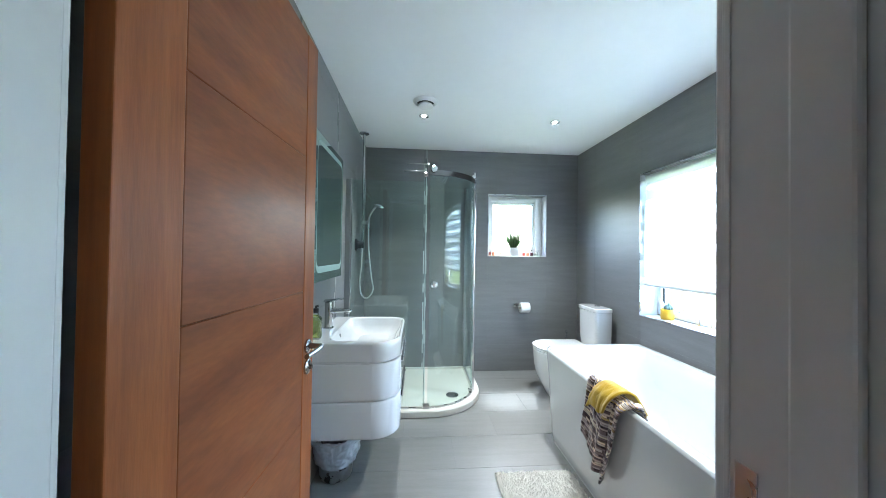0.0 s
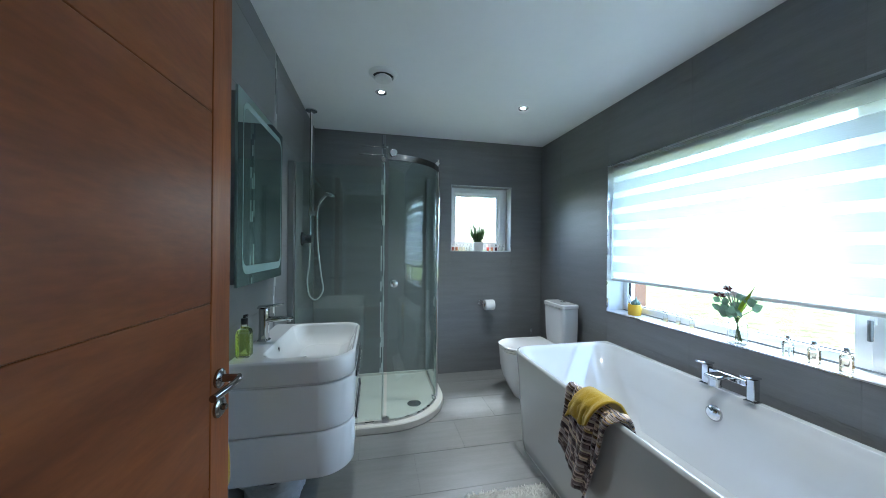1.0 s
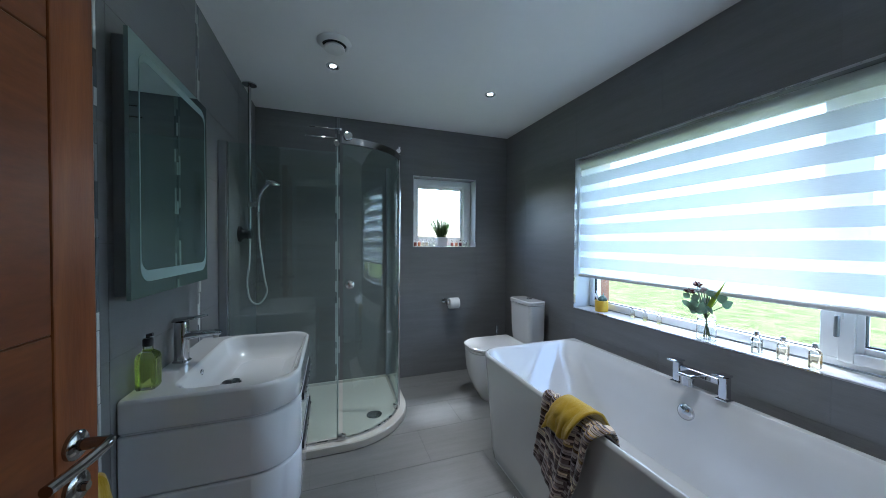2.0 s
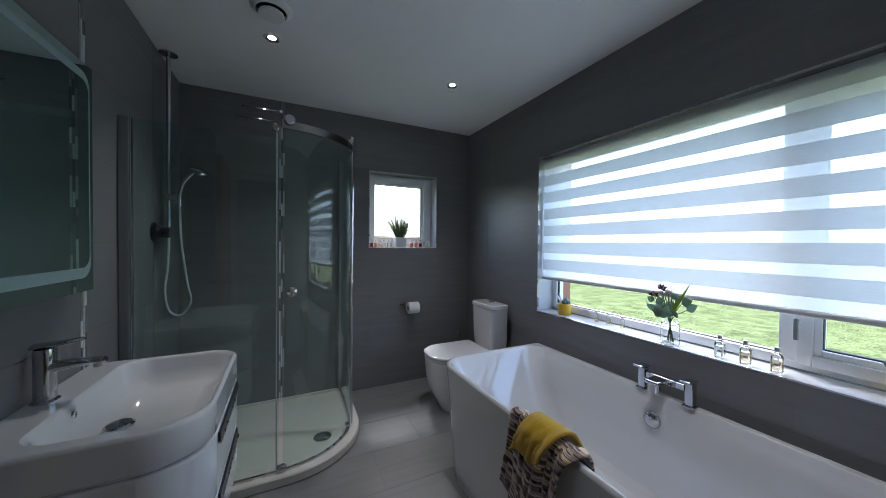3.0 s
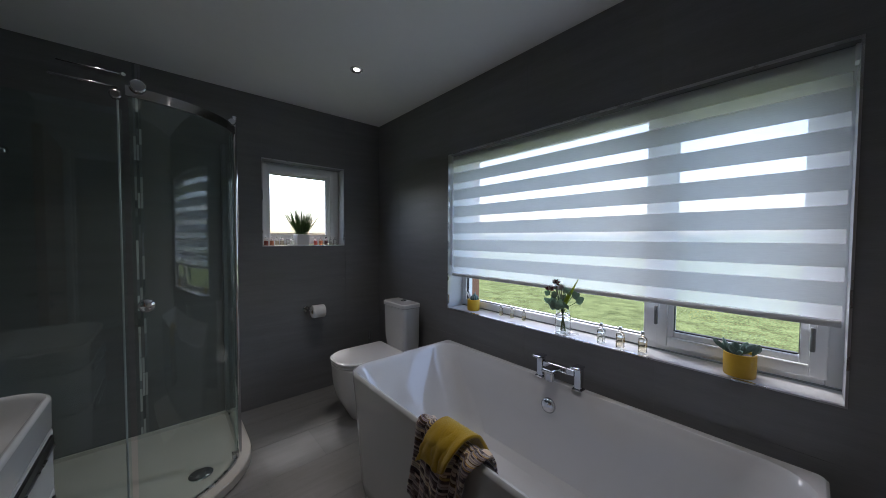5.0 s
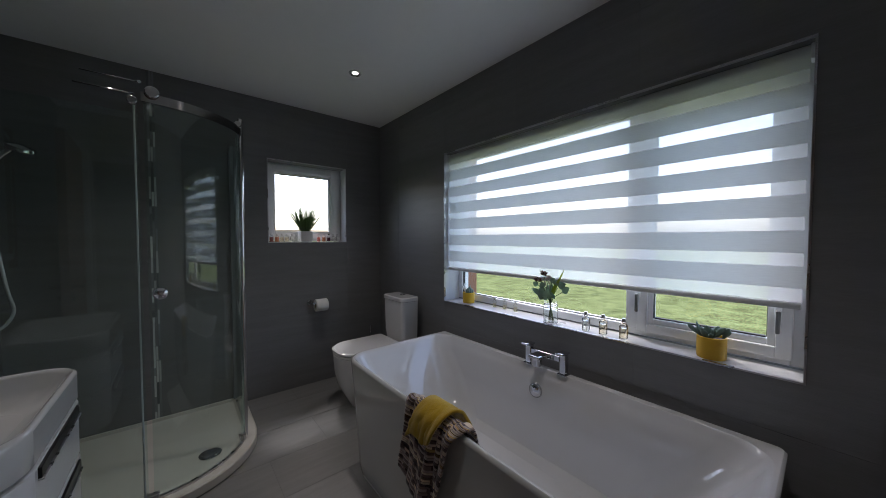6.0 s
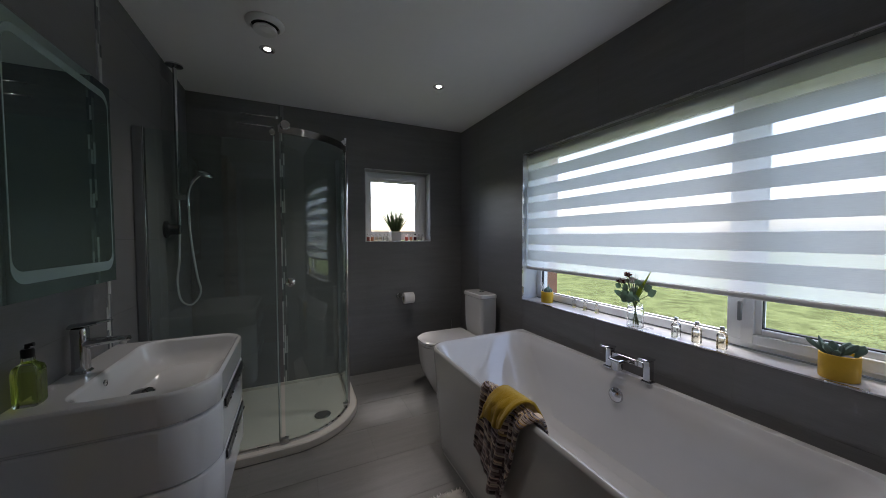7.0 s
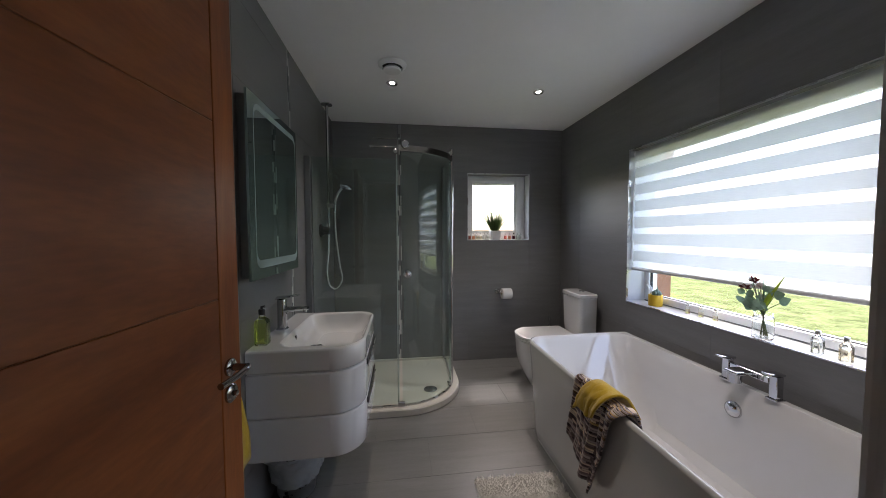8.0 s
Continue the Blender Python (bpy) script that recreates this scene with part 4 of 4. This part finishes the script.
part("rose", lathe((1.05, YF - 0.0, 0.72), [(0.024, 0), (0.024, -0.008), (0.018, -0.012)], 20, "y"), CHROME, holder)
part("arm", tube(smooth_path([(1.05, YF - 0.01, 0.72), (1.05, YF - 0.06, 0.72), (1.065, YF - 0.08, 0.72), (1.19, YF - 0.08, 0.72)]), 0.008, 12), CHROME, holder)
roll = thing("toilet_roll", (1.12, YF - 0.08, 0.7), "white toilet roll on its holder", "toilet roll")
part("paper", lathe((1.075, YF - 0.08, 0.705), [(0.02, 0.001), (0.05, 0), (0.053, 0.004), (0.053, 0.096), (0.05, 0.1), (0.02, 0.099)], 28, "x", False, False), PAPER, roll)
part("core", lathe((1.075, YF - 0.08, 0.705), [(0.02, 0.001), (0.02, 0.099)], 20, "x", False, False), mat("card_core", (0.35, 0.28, 0.2), 0.9), roll)

# ---- floor things ----
bin_ob = thing("waste_bin", (-0.48, 2.0, 0), "grey metal bin with a white liner under the basin", "bin")
part("bucket", lathe((-0.48, 2.0, 0.0), [(0.085, 0), (0.09, 0.01), (0.105, 0.2), (0.1, 0.2), (0.085, 0.02)], 26), SATIN, bin_ob)
prof = [(0.1, 0.085), (0.108, 0.09), (0.114, 0.12), (0.122, 0.16), (0.13, 0.2), (0.15, 0.25), (0.14, 0.256), (0.105, 0.2)]
rings = []
for k in range(29):
    u = k / 4
    q0 = min(int(u), 6)
    r = prof[q0][0] + (prof[q0 + 1][0] - prof[q0][0]) * (u - q0)
    z = prof[q0][1] + (prof[q0 + 1][1] - prof[q0][1]) * (u - q0)
    ring_ = []
    for q in range(96):
        a = 2 * math.pi * q / 96
        d = Vector((math.cos(a), math.sin(a), z * 9))
        f = 1 + 0.1 * abs(noise.noise(d * 2.2)) + 0.1 * abs(noise.noise(d * 5.0)) + 0.05 * noise.noise(d * 11.0)
        ring_.append((-0.48 + r * f * math.cos(a), 2.0 + r * f * math.sin(a), z + 0.012 * noise.noise(d * 3.0)))
    rings.append(ring_)
part("liner", loft(rings, False, False), LINER, bin_ob, "crumpled white bin liner", angle=70)

mat_ob = thing("bath_mat", (0.66, 1.55, 0), "shaggy white bath mat on the floor", "mat")
part("backing", box(0.44, 0.875, 1.22, 1.925, 0.001, 0.008, 0.003), PILE, mat_ob)
rng = random.Random(3)
vs, fs = [], []
for i in range(150):
    for j in range(92):
        x, y = 0.442 + j * 0.00475 + rng.uniform(-0.004, 0.004), 1.222 + i * 0.00472 + rng.uniform(-0.004, 0.004)
        lx, ly, h, w = rng.uniform(-0.012, 0.012), rng.uniform(-0.012, 0.012), rng.uniform(0.012, 0.028), 0.0045
        k = len(vs)
        vs += [(x - w, y - w, 0.006), (x + w, y - w, 0.006), (x, y + w, 0.006), (x + lx * 0.6 - w * 0.6, y + ly * 0.6, h * 0.7), (x + lx * 0.6 + w * 0.6, y + ly * 0.6, h * 0.7), (x + lx, y + ly, h)]
        fs += [(k, k + 1, k + 4, k + 3), (k + 1, k + 2, k + 4), (k + 2, k, k + 3), (k + 3, k + 4, k + 5)]
me = bpy.data.meshes.new("shag")
me.from_pydata([Vector(v) - ORIGIN[mat_ob] for v in vs], [], fs)
me.materials.append(PILE)
pile = new("shag", me)
pile.parent = mat_ob
tagged(pile, kind="stuff")

# yellow towel behind the door
trail = thing("towel_rail", (XL, 1.48, 0.71), "short chrome towel rail on the tiled wall", "towel rail")
for y in (1.43, 1.53):
    part("bracket", tube([(XL + 0.001, y, 0.71), (XL + 0.05, y, 0.71)], 0.008, 10), CHROME, trail)
part("bar", tube([(XL + 0.05, 1.42, 0.71), (XL + 0.05, 1.54, 0.71)], 0.008, 12), CHROME, trail)
drape("bath_towel", [(XL + 0.03, 0.54), (XL + 0.034, 0.64), (XL + 0.04, 0.718), (XL + 0.055, 0.729), (XL + 0.07, 0.718), (XL + 0.078, 0.62), (XL + 0.082, 0.48)], 1.445, 1.515, MUSTARD, "mustard yellow towel hung on the rail", "towel", 1.0, fold=-0.004, nu=40, nv=20, wedge=-0.16)

# ---- ceiling fittings ----
vent = thing("ceiling_vent", (0.012, 2.45, ZC), "round white extractor vent with a dark gap", "vent")
part("collar", lathe((0.012, 2.45, ZC - 0.001), [(0.092, 0), (0.09, -0.006), (0.07, -0.022), (0.066, -0.022), (0.066, -0.004)], 32, cap1=False), PAINT, vent)
part("throat", lathe((0.012, 2.45, ZC - 0.001), [(0.066, -0.002), (0.066, -0.004)], 28), BLACK, vent)
part("disc", lathe((0.012, 2.45, ZC - 0.012), [(0.03, 0), (0.054, -0.016), (0.057, -0.024), (0.052, -0.03), (0.0, -0.034)], 30), PAINT, vent)


def downlight(x, y):
    d = thing("downlight", (x, y, ZC), "recessed ceiling downlight with a metal bezel, lit", "downlight", "ceiling downlights")
    part("bezel", lathe((x, y, ZC - 0.0005), [(0.042, 0), (0.042, -0.003), (0.039, -0.0055), (0.033, -0.006), (0.031, -0.005)], 28, cap0=False, cap1=False), SATIN, d)
    part("baffle", lathe((x, y, ZC - 0.0005), [(0.0315, -0.0052), (0.03, -0.003), (0.0215, -0.0015), (0.0215, -0.0005)], 28, cap0=False, cap1=False), BLACK, d, "dark inner ring")
    part("lamp", lathe((x, y, ZC - 0.002), [(0.017, 0), (0.017, -0.001)], 24), LAMPM, d, "glowing lamp face")
    lp = bpy.data.lights.new("downlight_lamp", "SPOT")
    lp.energy, lp.spot_size, lp.spot_blend, lp.shadow_soft_size, lp.color = 3.4, radians(100), 1.0, 0.035, (1, 0.93, 0.84)
    l = new("downlight_lamp", lp)
    l.parent = d
    l.location = (0, 0, -0.012)


for x, y in ((0.005, 2.701), (1.111, 2.707), (1.08, 1.35)):
    downlight(x, y)

# ---- things on the wide sill ----
SZ = BW[2] + 0.0055


def leaf_blade(base, tip, width, fat, material, parent, name="leaf", bend=0.0, n=7, face=(0.3, 0.9, 0.2), lead=0.8):
    """A pointed or paddle leaf with thickness, from base to tip."""
    a, b = Vector(base), Vector(tip)
    d = b - a
    side = d.cross(Vector(face)).normalized()
    nrm = d.cross(side).normalized()
    rings = []
    for k in range(n + 1):
        t = k / n
        w = width * max(math.sin(math.pi * (0.06 + 0.9 * t ** lead)), 0.05)
        c = a + d * t + nrm * bend * math.sin(math.pi * t)
        rings.append([c + side * w * math.cos(q) + nrm * fat * (w / width) * math.sin(q) for q in (2 * math.pi * m / 6 for m in range(6))])
    return part(name, loft(rings), material, parent)


def pot(name, at, r, h, material, label):
    p = thing(name, at, label, "plant")
    part("pot", lathe(at, [(r * 0.94, 0), (r * 0.98, 0.003), (r, h * 0.5), (r, h - 0.002), (r * 0.97, h), (r * 0.9, h), (r * 0.88, h * 0.85)], 30), material, p)
    part("soil", lathe((at[0], at[1], at[2] + h * 0.83), [(r * 0.9, 0), (r * 0.86, 0.005)], 24), mat("soil", (0.05, 0.035, 0.025), 0.95, bump=0.6) if "soil" not in MATS else MATS["soil"], p)
    return p


rng = random.Random(11)
pl = pot("succulent_plant", (1.815, 0.935, SZ), 0.048, 0.086, YELLOW, "blue-green succulent in a mustard yellow pot")
for i in range(17):
    a = rng.uniform(0, 6.28)
    r0 = rng.uniform(0.0, 0.035)
    b = (1.815 + r0 * math.cos(a), 0.935 + r0 * math.sin(a), SZ + 0.078)
    o = rng.uniform(0.015, 0.045)
    t = (b[0] + o * math.cos(a) * 0.7, b[1] + o * math.sin(a), b[2] + rng.uniform(0.025, 0.052))
    leaf_blade(b, t, rng.uniform(0.009, 0.014), 0.006, SUCC, pl, face=(rng.uniform(0.4, 1), rng.uniform(-0.5, 0.5), 0.2), lead=1.7)
leaf_blade((1.815, 0.965, SZ + 0.075), (1.815, 0.985, SZ + 0.135), 0.013, 0.006, SUCC, pl)

pc = pot("cactus_plant", (1.835, 2.35, SZ), 0.044, 0.078, YELLOW, "small cactus in a mustard yellow pot")
bm = bmesh.new()
rings = []
for k in range(9):
    t = k / 8
    rr = 0.026 * math.sin(math.pi * (0.2 + 0.78 * t)) + 0.001
    rings.append([(1.835 + rr * (1 + 0.14 * math.cos(10 * q)) * math.cos(q), 2.34 + rr * (1 + 0.14 * math.cos(10 * q)) * math.sin(q), SZ + 0.068 + 0.05 * t) for q in (2 * math.pi * m / 40 for m in range(40))])
part("cactus", loft(rings), SUCC, pc)
leaf_blade((1.835, 2.375, SZ + 0.068), (1.825, 2.430, SZ + 0.15), 0.007, 0.003, STONEW, pc, "spike")
leaf_blade((1.825, 2.360, SZ + 0.068), (1.820, 2.385, SZ + 0.145), 0.007, 0.003, STONEW, pc, "spike")
leaf_blade((1.830, 2.330, SZ + 0.068), (1.825, 2.325, SZ + 0.14), 0.008, 0.004, SUCC, pc, "spike")

for y in (2.12, 2.03, 1.94):
    bottle("scent_bottle", (1.862, y, SZ), 0.0125, 0.07, 0.4, OIL, SATIN, "tiny clear scent bottle with pale liquid", "small bottles on the sill")
for y, c in ((1.44, VIAL), (1.352, OIL), (1.257, OIL)):
    bottle("diffuser_bottle", (1.797, y, SZ), 0.016, 0.098, 0.52, c, SATIN, "small square scent bottle with a silver cap", "scent bottles on the sill", square=True)

vase = thing("flower_vase", (1.79, 1.64, SZ), "clear glass jar of water with eucalyptus and dark flowers", "vase")
part("jar", lathe((1.79, 1.64, SZ), [(0.036, 0), (0.04, 0.004), (0.04, 0.098), (0.037, 0.107), (0.034, 0.111), (0.036, 0.124), (0.034, 0.124), (0.032, 0.11), (0.037, 0.096), (0.037, 0.008)], 28), JARG, vase).visible_shadow = False
part("water", lathe((1.79, 1.64, SZ + 0.009), [(0.035, 0), (0.035, 0.07)], 24), WATER, vase)
rng = random.Random(21)
HEART = Vector((1.785, 1.64, SZ + 0.13))


def sprig(dx, dy, dz, leaves, wide, long_, material=LEAF):
    """A stem that rises from the jar and fans out, with round leaves along it."""
    dy, dz, wide, long_ = dy * 1.12, 0.13 + (dz - 0.13) * 1.25, wide * 1.12, long_ * 1.12
    tip = Vector((1.77 + dx, 1.64 + dy, SZ + dz))
    foot = (1.79 - dx * 0.6, 1.64 - dy * 0.22, SZ + 0.012)
    line = smooth_path([foot, HEART + Vector((dx, dy, 0)) * 0.14, tip], 6)
    part("stem", tube(line, 0.0016, 6), STEM, vase)
    for k in range(leaves):
        c = HEART.lerp(tip, 1.0 - 0.3 * k)
        a = rng.uniform(-0.5, 0.5)
        side = 1 if (k % 2) else -1
        out = Vector((rng.uniform(-0.012, 0.004), (dy * 0.35 if k == 0 else side * long_ * 0.8) , long_ * (0.35 + 0.4 * a)))
        leaf_blade(c, c + out.normalized() * long_, wide * rng.uniform(0.85, 1.1), 0.0012, material, vase, "leaf", 0.004, 8, (1, rng.uniform(-0.4, 0.4), rng.uniform(-0.3, 0.4)))
    return tip


for dx, dy, dz, n_l, w, l in ((-0.02, -0.062, 0.2, 1, 0.019, 0.042), (-0.02, -0.082, 0.178, 1, 0.019, 0.044), (-0.03, 0.036, 0.165, 2, 0.019, 0.04), (-0.04, -0.012, 0.15, 2, 0.02, 0.042), (-0.03, 0.014, 0.185, 3, 0.018, 0.038), (0.0, -0.03, 0.2, 2, 0.016, 0.034), (-0.02, 0.05, 0.195, 1, 0.015, 0.03), (-0.035, -0.035, 0.155, 2, 0.018, 0.038), (-0.03, 0.022, 0.142, 2, 0.02, 0.04), (-0.015, -0.018, 0.215, 1, 0.013, 0.03)):
    sprig(dx, dy, dz, n_l, w, l)
for dy, dz in ((0.022, 0.245), (0.055, 0.215), (-0.006, 0.23)):
    t = sprig(-0.015, dy, dz, 0, 0.01, 0.02)
    for k in range(16):
        v = Vector((rng.uniform(-1, 1), rng.uniform(-1, 1), rng.uniform(-0.2, 1))).normalized() * (0.027 if dy > 0 else 0.02)
        leaf_blade(t, t + v, 0.0065, 0.002, PALEB if dy < 0 or k % 4 == 0 else PETAL, vase, "petal", n=4, face=(1, 0.2, 0.3))
for k in range(22):
    top = Vector((1.768 + rng.uniform(-0.02, 0.02), 1.64 + rng.uniform(-0.05, 0.04), SZ + rng.uniform(0.2, 0.3)))
    foot = HEART.lerp(top, rng.uniform(0.3, 0.6))
    leaf_blade(foot, top, 0.0022, 0.0008, (PALEB, LEAF, LEAF)[k % 3], vase, "wisp", rng.uniform(-0.012, 0.012), 5, (1, 0.1, 0.2))
leaf_blade(HEART, (1.765, 1.64 - 0.095, SZ + 0.31), 0.0075, 0.001, LIME, vase, "long_leaf", 0.012, face=(1, 0.1, 0.2))
leaf_blade(HEART, (1.765, 1.64 - 0.045, SZ + 0.24), 0.006, 0.001, LIME, vase, "long_leaf", 0.01, face=(1, 0.1, 0.2))
leaf_blade(HEART, (1.765, 1.64 + 0.11, SZ + 0.2), 0.004, 0.001, BLADE, vase, "long_leaf", 0.014, face=(1, 0.1, 0.2))
leaf_blade(HEART, (1.77, 1.64 + 0.085, SZ + 0.185), 0.004, 0.001, BLADE, vase, "long_leaf", 0.012, face=(1, 0.1, 0.2))

# ---- things on the small sill ----
Z2 = SW[2] + 0.006
gp = thing("grass_plant", (1.042, YF + 0.065, Z2), "spiky green plant in a square white pot", "plant")
part("pot", loft([rrect(1.042 - a, 1.042 + a, YF + 0.065 - a, YF + 0.065 + a, (0.012,) * 4, Z2 + k, 4) for a, k in ((0.044, 0), (0.052, 0.004), (0.054, 0.09), (0.05, 0.092), (0.048, 0.08))]), STONEW, gp)
rng = random.Random(8)
for k in range(230):
    a = rng.uniform(0, 6.28)
    r0 = rng.uniform(0, 0.035)
    b = (1.042 + r0 * math.cos(a), YF + 0.065 + r0 * math.sin(a), Z2 + 0.078)
    l = rng.uniform(0.13, 0.3)
    sp = rng.uniform(0.03, 0.6)
    leaf_blade(b, (b[0] + math.cos(a) * l * sp, b[1] + math.sin(a) * l * sp * 0.7, b[2] + l * (1 - 0.3 * sp)), 0.0017, 0.001, BLADE, gp, "blade", 0.004, 4, (0.2, 1, 0.1))
TINTS = {"red": POLISH["red"], "orange": POLISH["orange"], "amber": OIL, "clear": VIAL, "dark": POLISH["dark"]}
WORDS = {"red": "red", "orange": "orange", "amber": "amber", "clear": "clear", "dark": "dark plum"}
for x, c in ((0.765, "red"), (0.81, "orange"), (0.848, "amber"), (0.882, "amber"), (0.925, "clear"), (0.962, "clear"), (1.0, "clear"), (1.155, "red"), (1.195, "orange"), (1.24, "dark"), (1.29, "clear"), (1.325, "clear")):
    bottle("polish_bottle", (x, YF + 0.045 + 0.012 * math.sin(x * 40), Z2), 0.015, 0.07, 0.55, TINTS[c], STONEW if c != "dark" else BLACK, "little glass bottle of " + WORDS[c] + " liquid on the sill", "little bottles on the small sill")

# ---- tiles ----


def clip_cells(a, b, c, d, hole):
    us = [a] + [h for h in hole[:2] if a < h < b] + [b] if hole else [a, b]
    zs = [c] + [h for h in hole[2:] if c < h < d] + [d] if hole else [c, d]
    us, zs = sorted(us), sorted(zs)
    out = []
    for u0, u1 in zip(us, us[1:]):
        for z0, z1 in zip(zs, zs[1:]):
            if hole and hole[0] <= (u0 + u1) / 2 <= hole[1] and hole[2] <= (z0 + z1) / 2 <= hole[3]:
                continue
            out.append((u0, u1, z0, z1))
    return out


def tile_wall(wall, axis, face, sign, u_lo, u_hi, u_joint, hole=None, gaps=()):
    """Tiles with recessed joints on a wall; gaps are strips along u left for the mosaic."""
    G = 0.0013
    cuts = sorted({round(u_joint + k * PW, 4) for k in range(-8, 9)} | {g for gp_ in gaps for g in gp_})
    cuts = [u_lo] + [c for c in cuts if u_lo + 0.01 < c < u_hi - 0.01] + [u_hi]
    zs = [0.0] + [TZ + PH * k for k in range(8) if TZ + PH * k < ZC - 0.02] + [ZC]
    for u0, u1 in zip(cuts, cuts[1:]):
        if any(g0 - 0.001 <= (u0 + u1) / 2 <= g1 + 0.001 for g0, g1 in gaps):
            continue
        for z0, z1 in zip(zs, zs[1:]):
            cells = clip_cells(u0 + G, u1 - G, z0 + G, z1 - G, hole)
            if not cells:
                continue
            bm = bmesh.new()
            back = face + sign * (T - 0.0005)
            lo, hi = min(face, back), max(face, back)
            for a, b, c, d in cells:
                box(*((lo, hi, a, b) if axis == "x" else (a, b, lo, hi)), c, d, bm=bm)
            part("tile", bm, TILE, wall, smooth=False)


def mosaic(wall, axis, face, sign, u, width, seed):
    """Upright strip of thin glass and stone sticks in three columns."""
    r = random.Random(seed)
    cw = width / 3
    back = face + sign * (T - 0.0005)
    for c in range(3):
        z = 0.002
        while z < ZC - 0.03:
            h = r.choice((0.05, 0.1, 0.1, 0.15))
            z1 = min(z + h, ZC - 0.002)
            f = face - sign * r.uniform(0.0, 0.0015)
            lo, hi = min(f, back), max(f, back)
            a, b = u - width / 2 + c * cw + 0.0012, u - width / 2 + (c + 1) * cw - 0.0012
            part("mosaic_stick", box(*((lo, hi, a, b) if axis == "x" else (a, b, lo, hi)), z, z1 - 0.0025), r.choice((MOS[0], MOS[0], MOS[1], MOS[1], MOS[2])), wall, smooth=False)
            z = z1


MW = 0.04
tile_wall(east, "x", XR, 1, YN, YF, 1.194, BW)
tile_wall(north, "y", YF, 1, XL, XR, 0.735, SW, [(0.045 - MW / 2, 0.045 + MW / 2)])
tile_wall(west, "x", XL, -1, YN, YF, 2.36 + MW / 2, None, [(2.36 - MW / 2, 2.36 + MW / 2), (1.655 - MW / 2, 1.655 + MW / 2)])
mosaic(north, "y", YF, 1, 0.045, MW, 1)
mosaic(west, "x", XL, -1, 2.36, MW, 2)
mosaic(west, "x", XL, -1, 1.655, MW, 3)
G = 0.001
k = 0
y = 0.335
while y < YF:
    x = -0.114 - PW - (PW / 2 if k % 2 else 0)
    while x < XR:
        a, b = max(x, XL), min(x + PW, XR)
        if b - a > 0.02:
            part("tile", box(a + G, b - G, y + G, min(y + PH, YF) - G, -T + 0.0005, 0.0), FLOOR, floor, smooth=False)
        x += PW
    y += PH
    k += 1
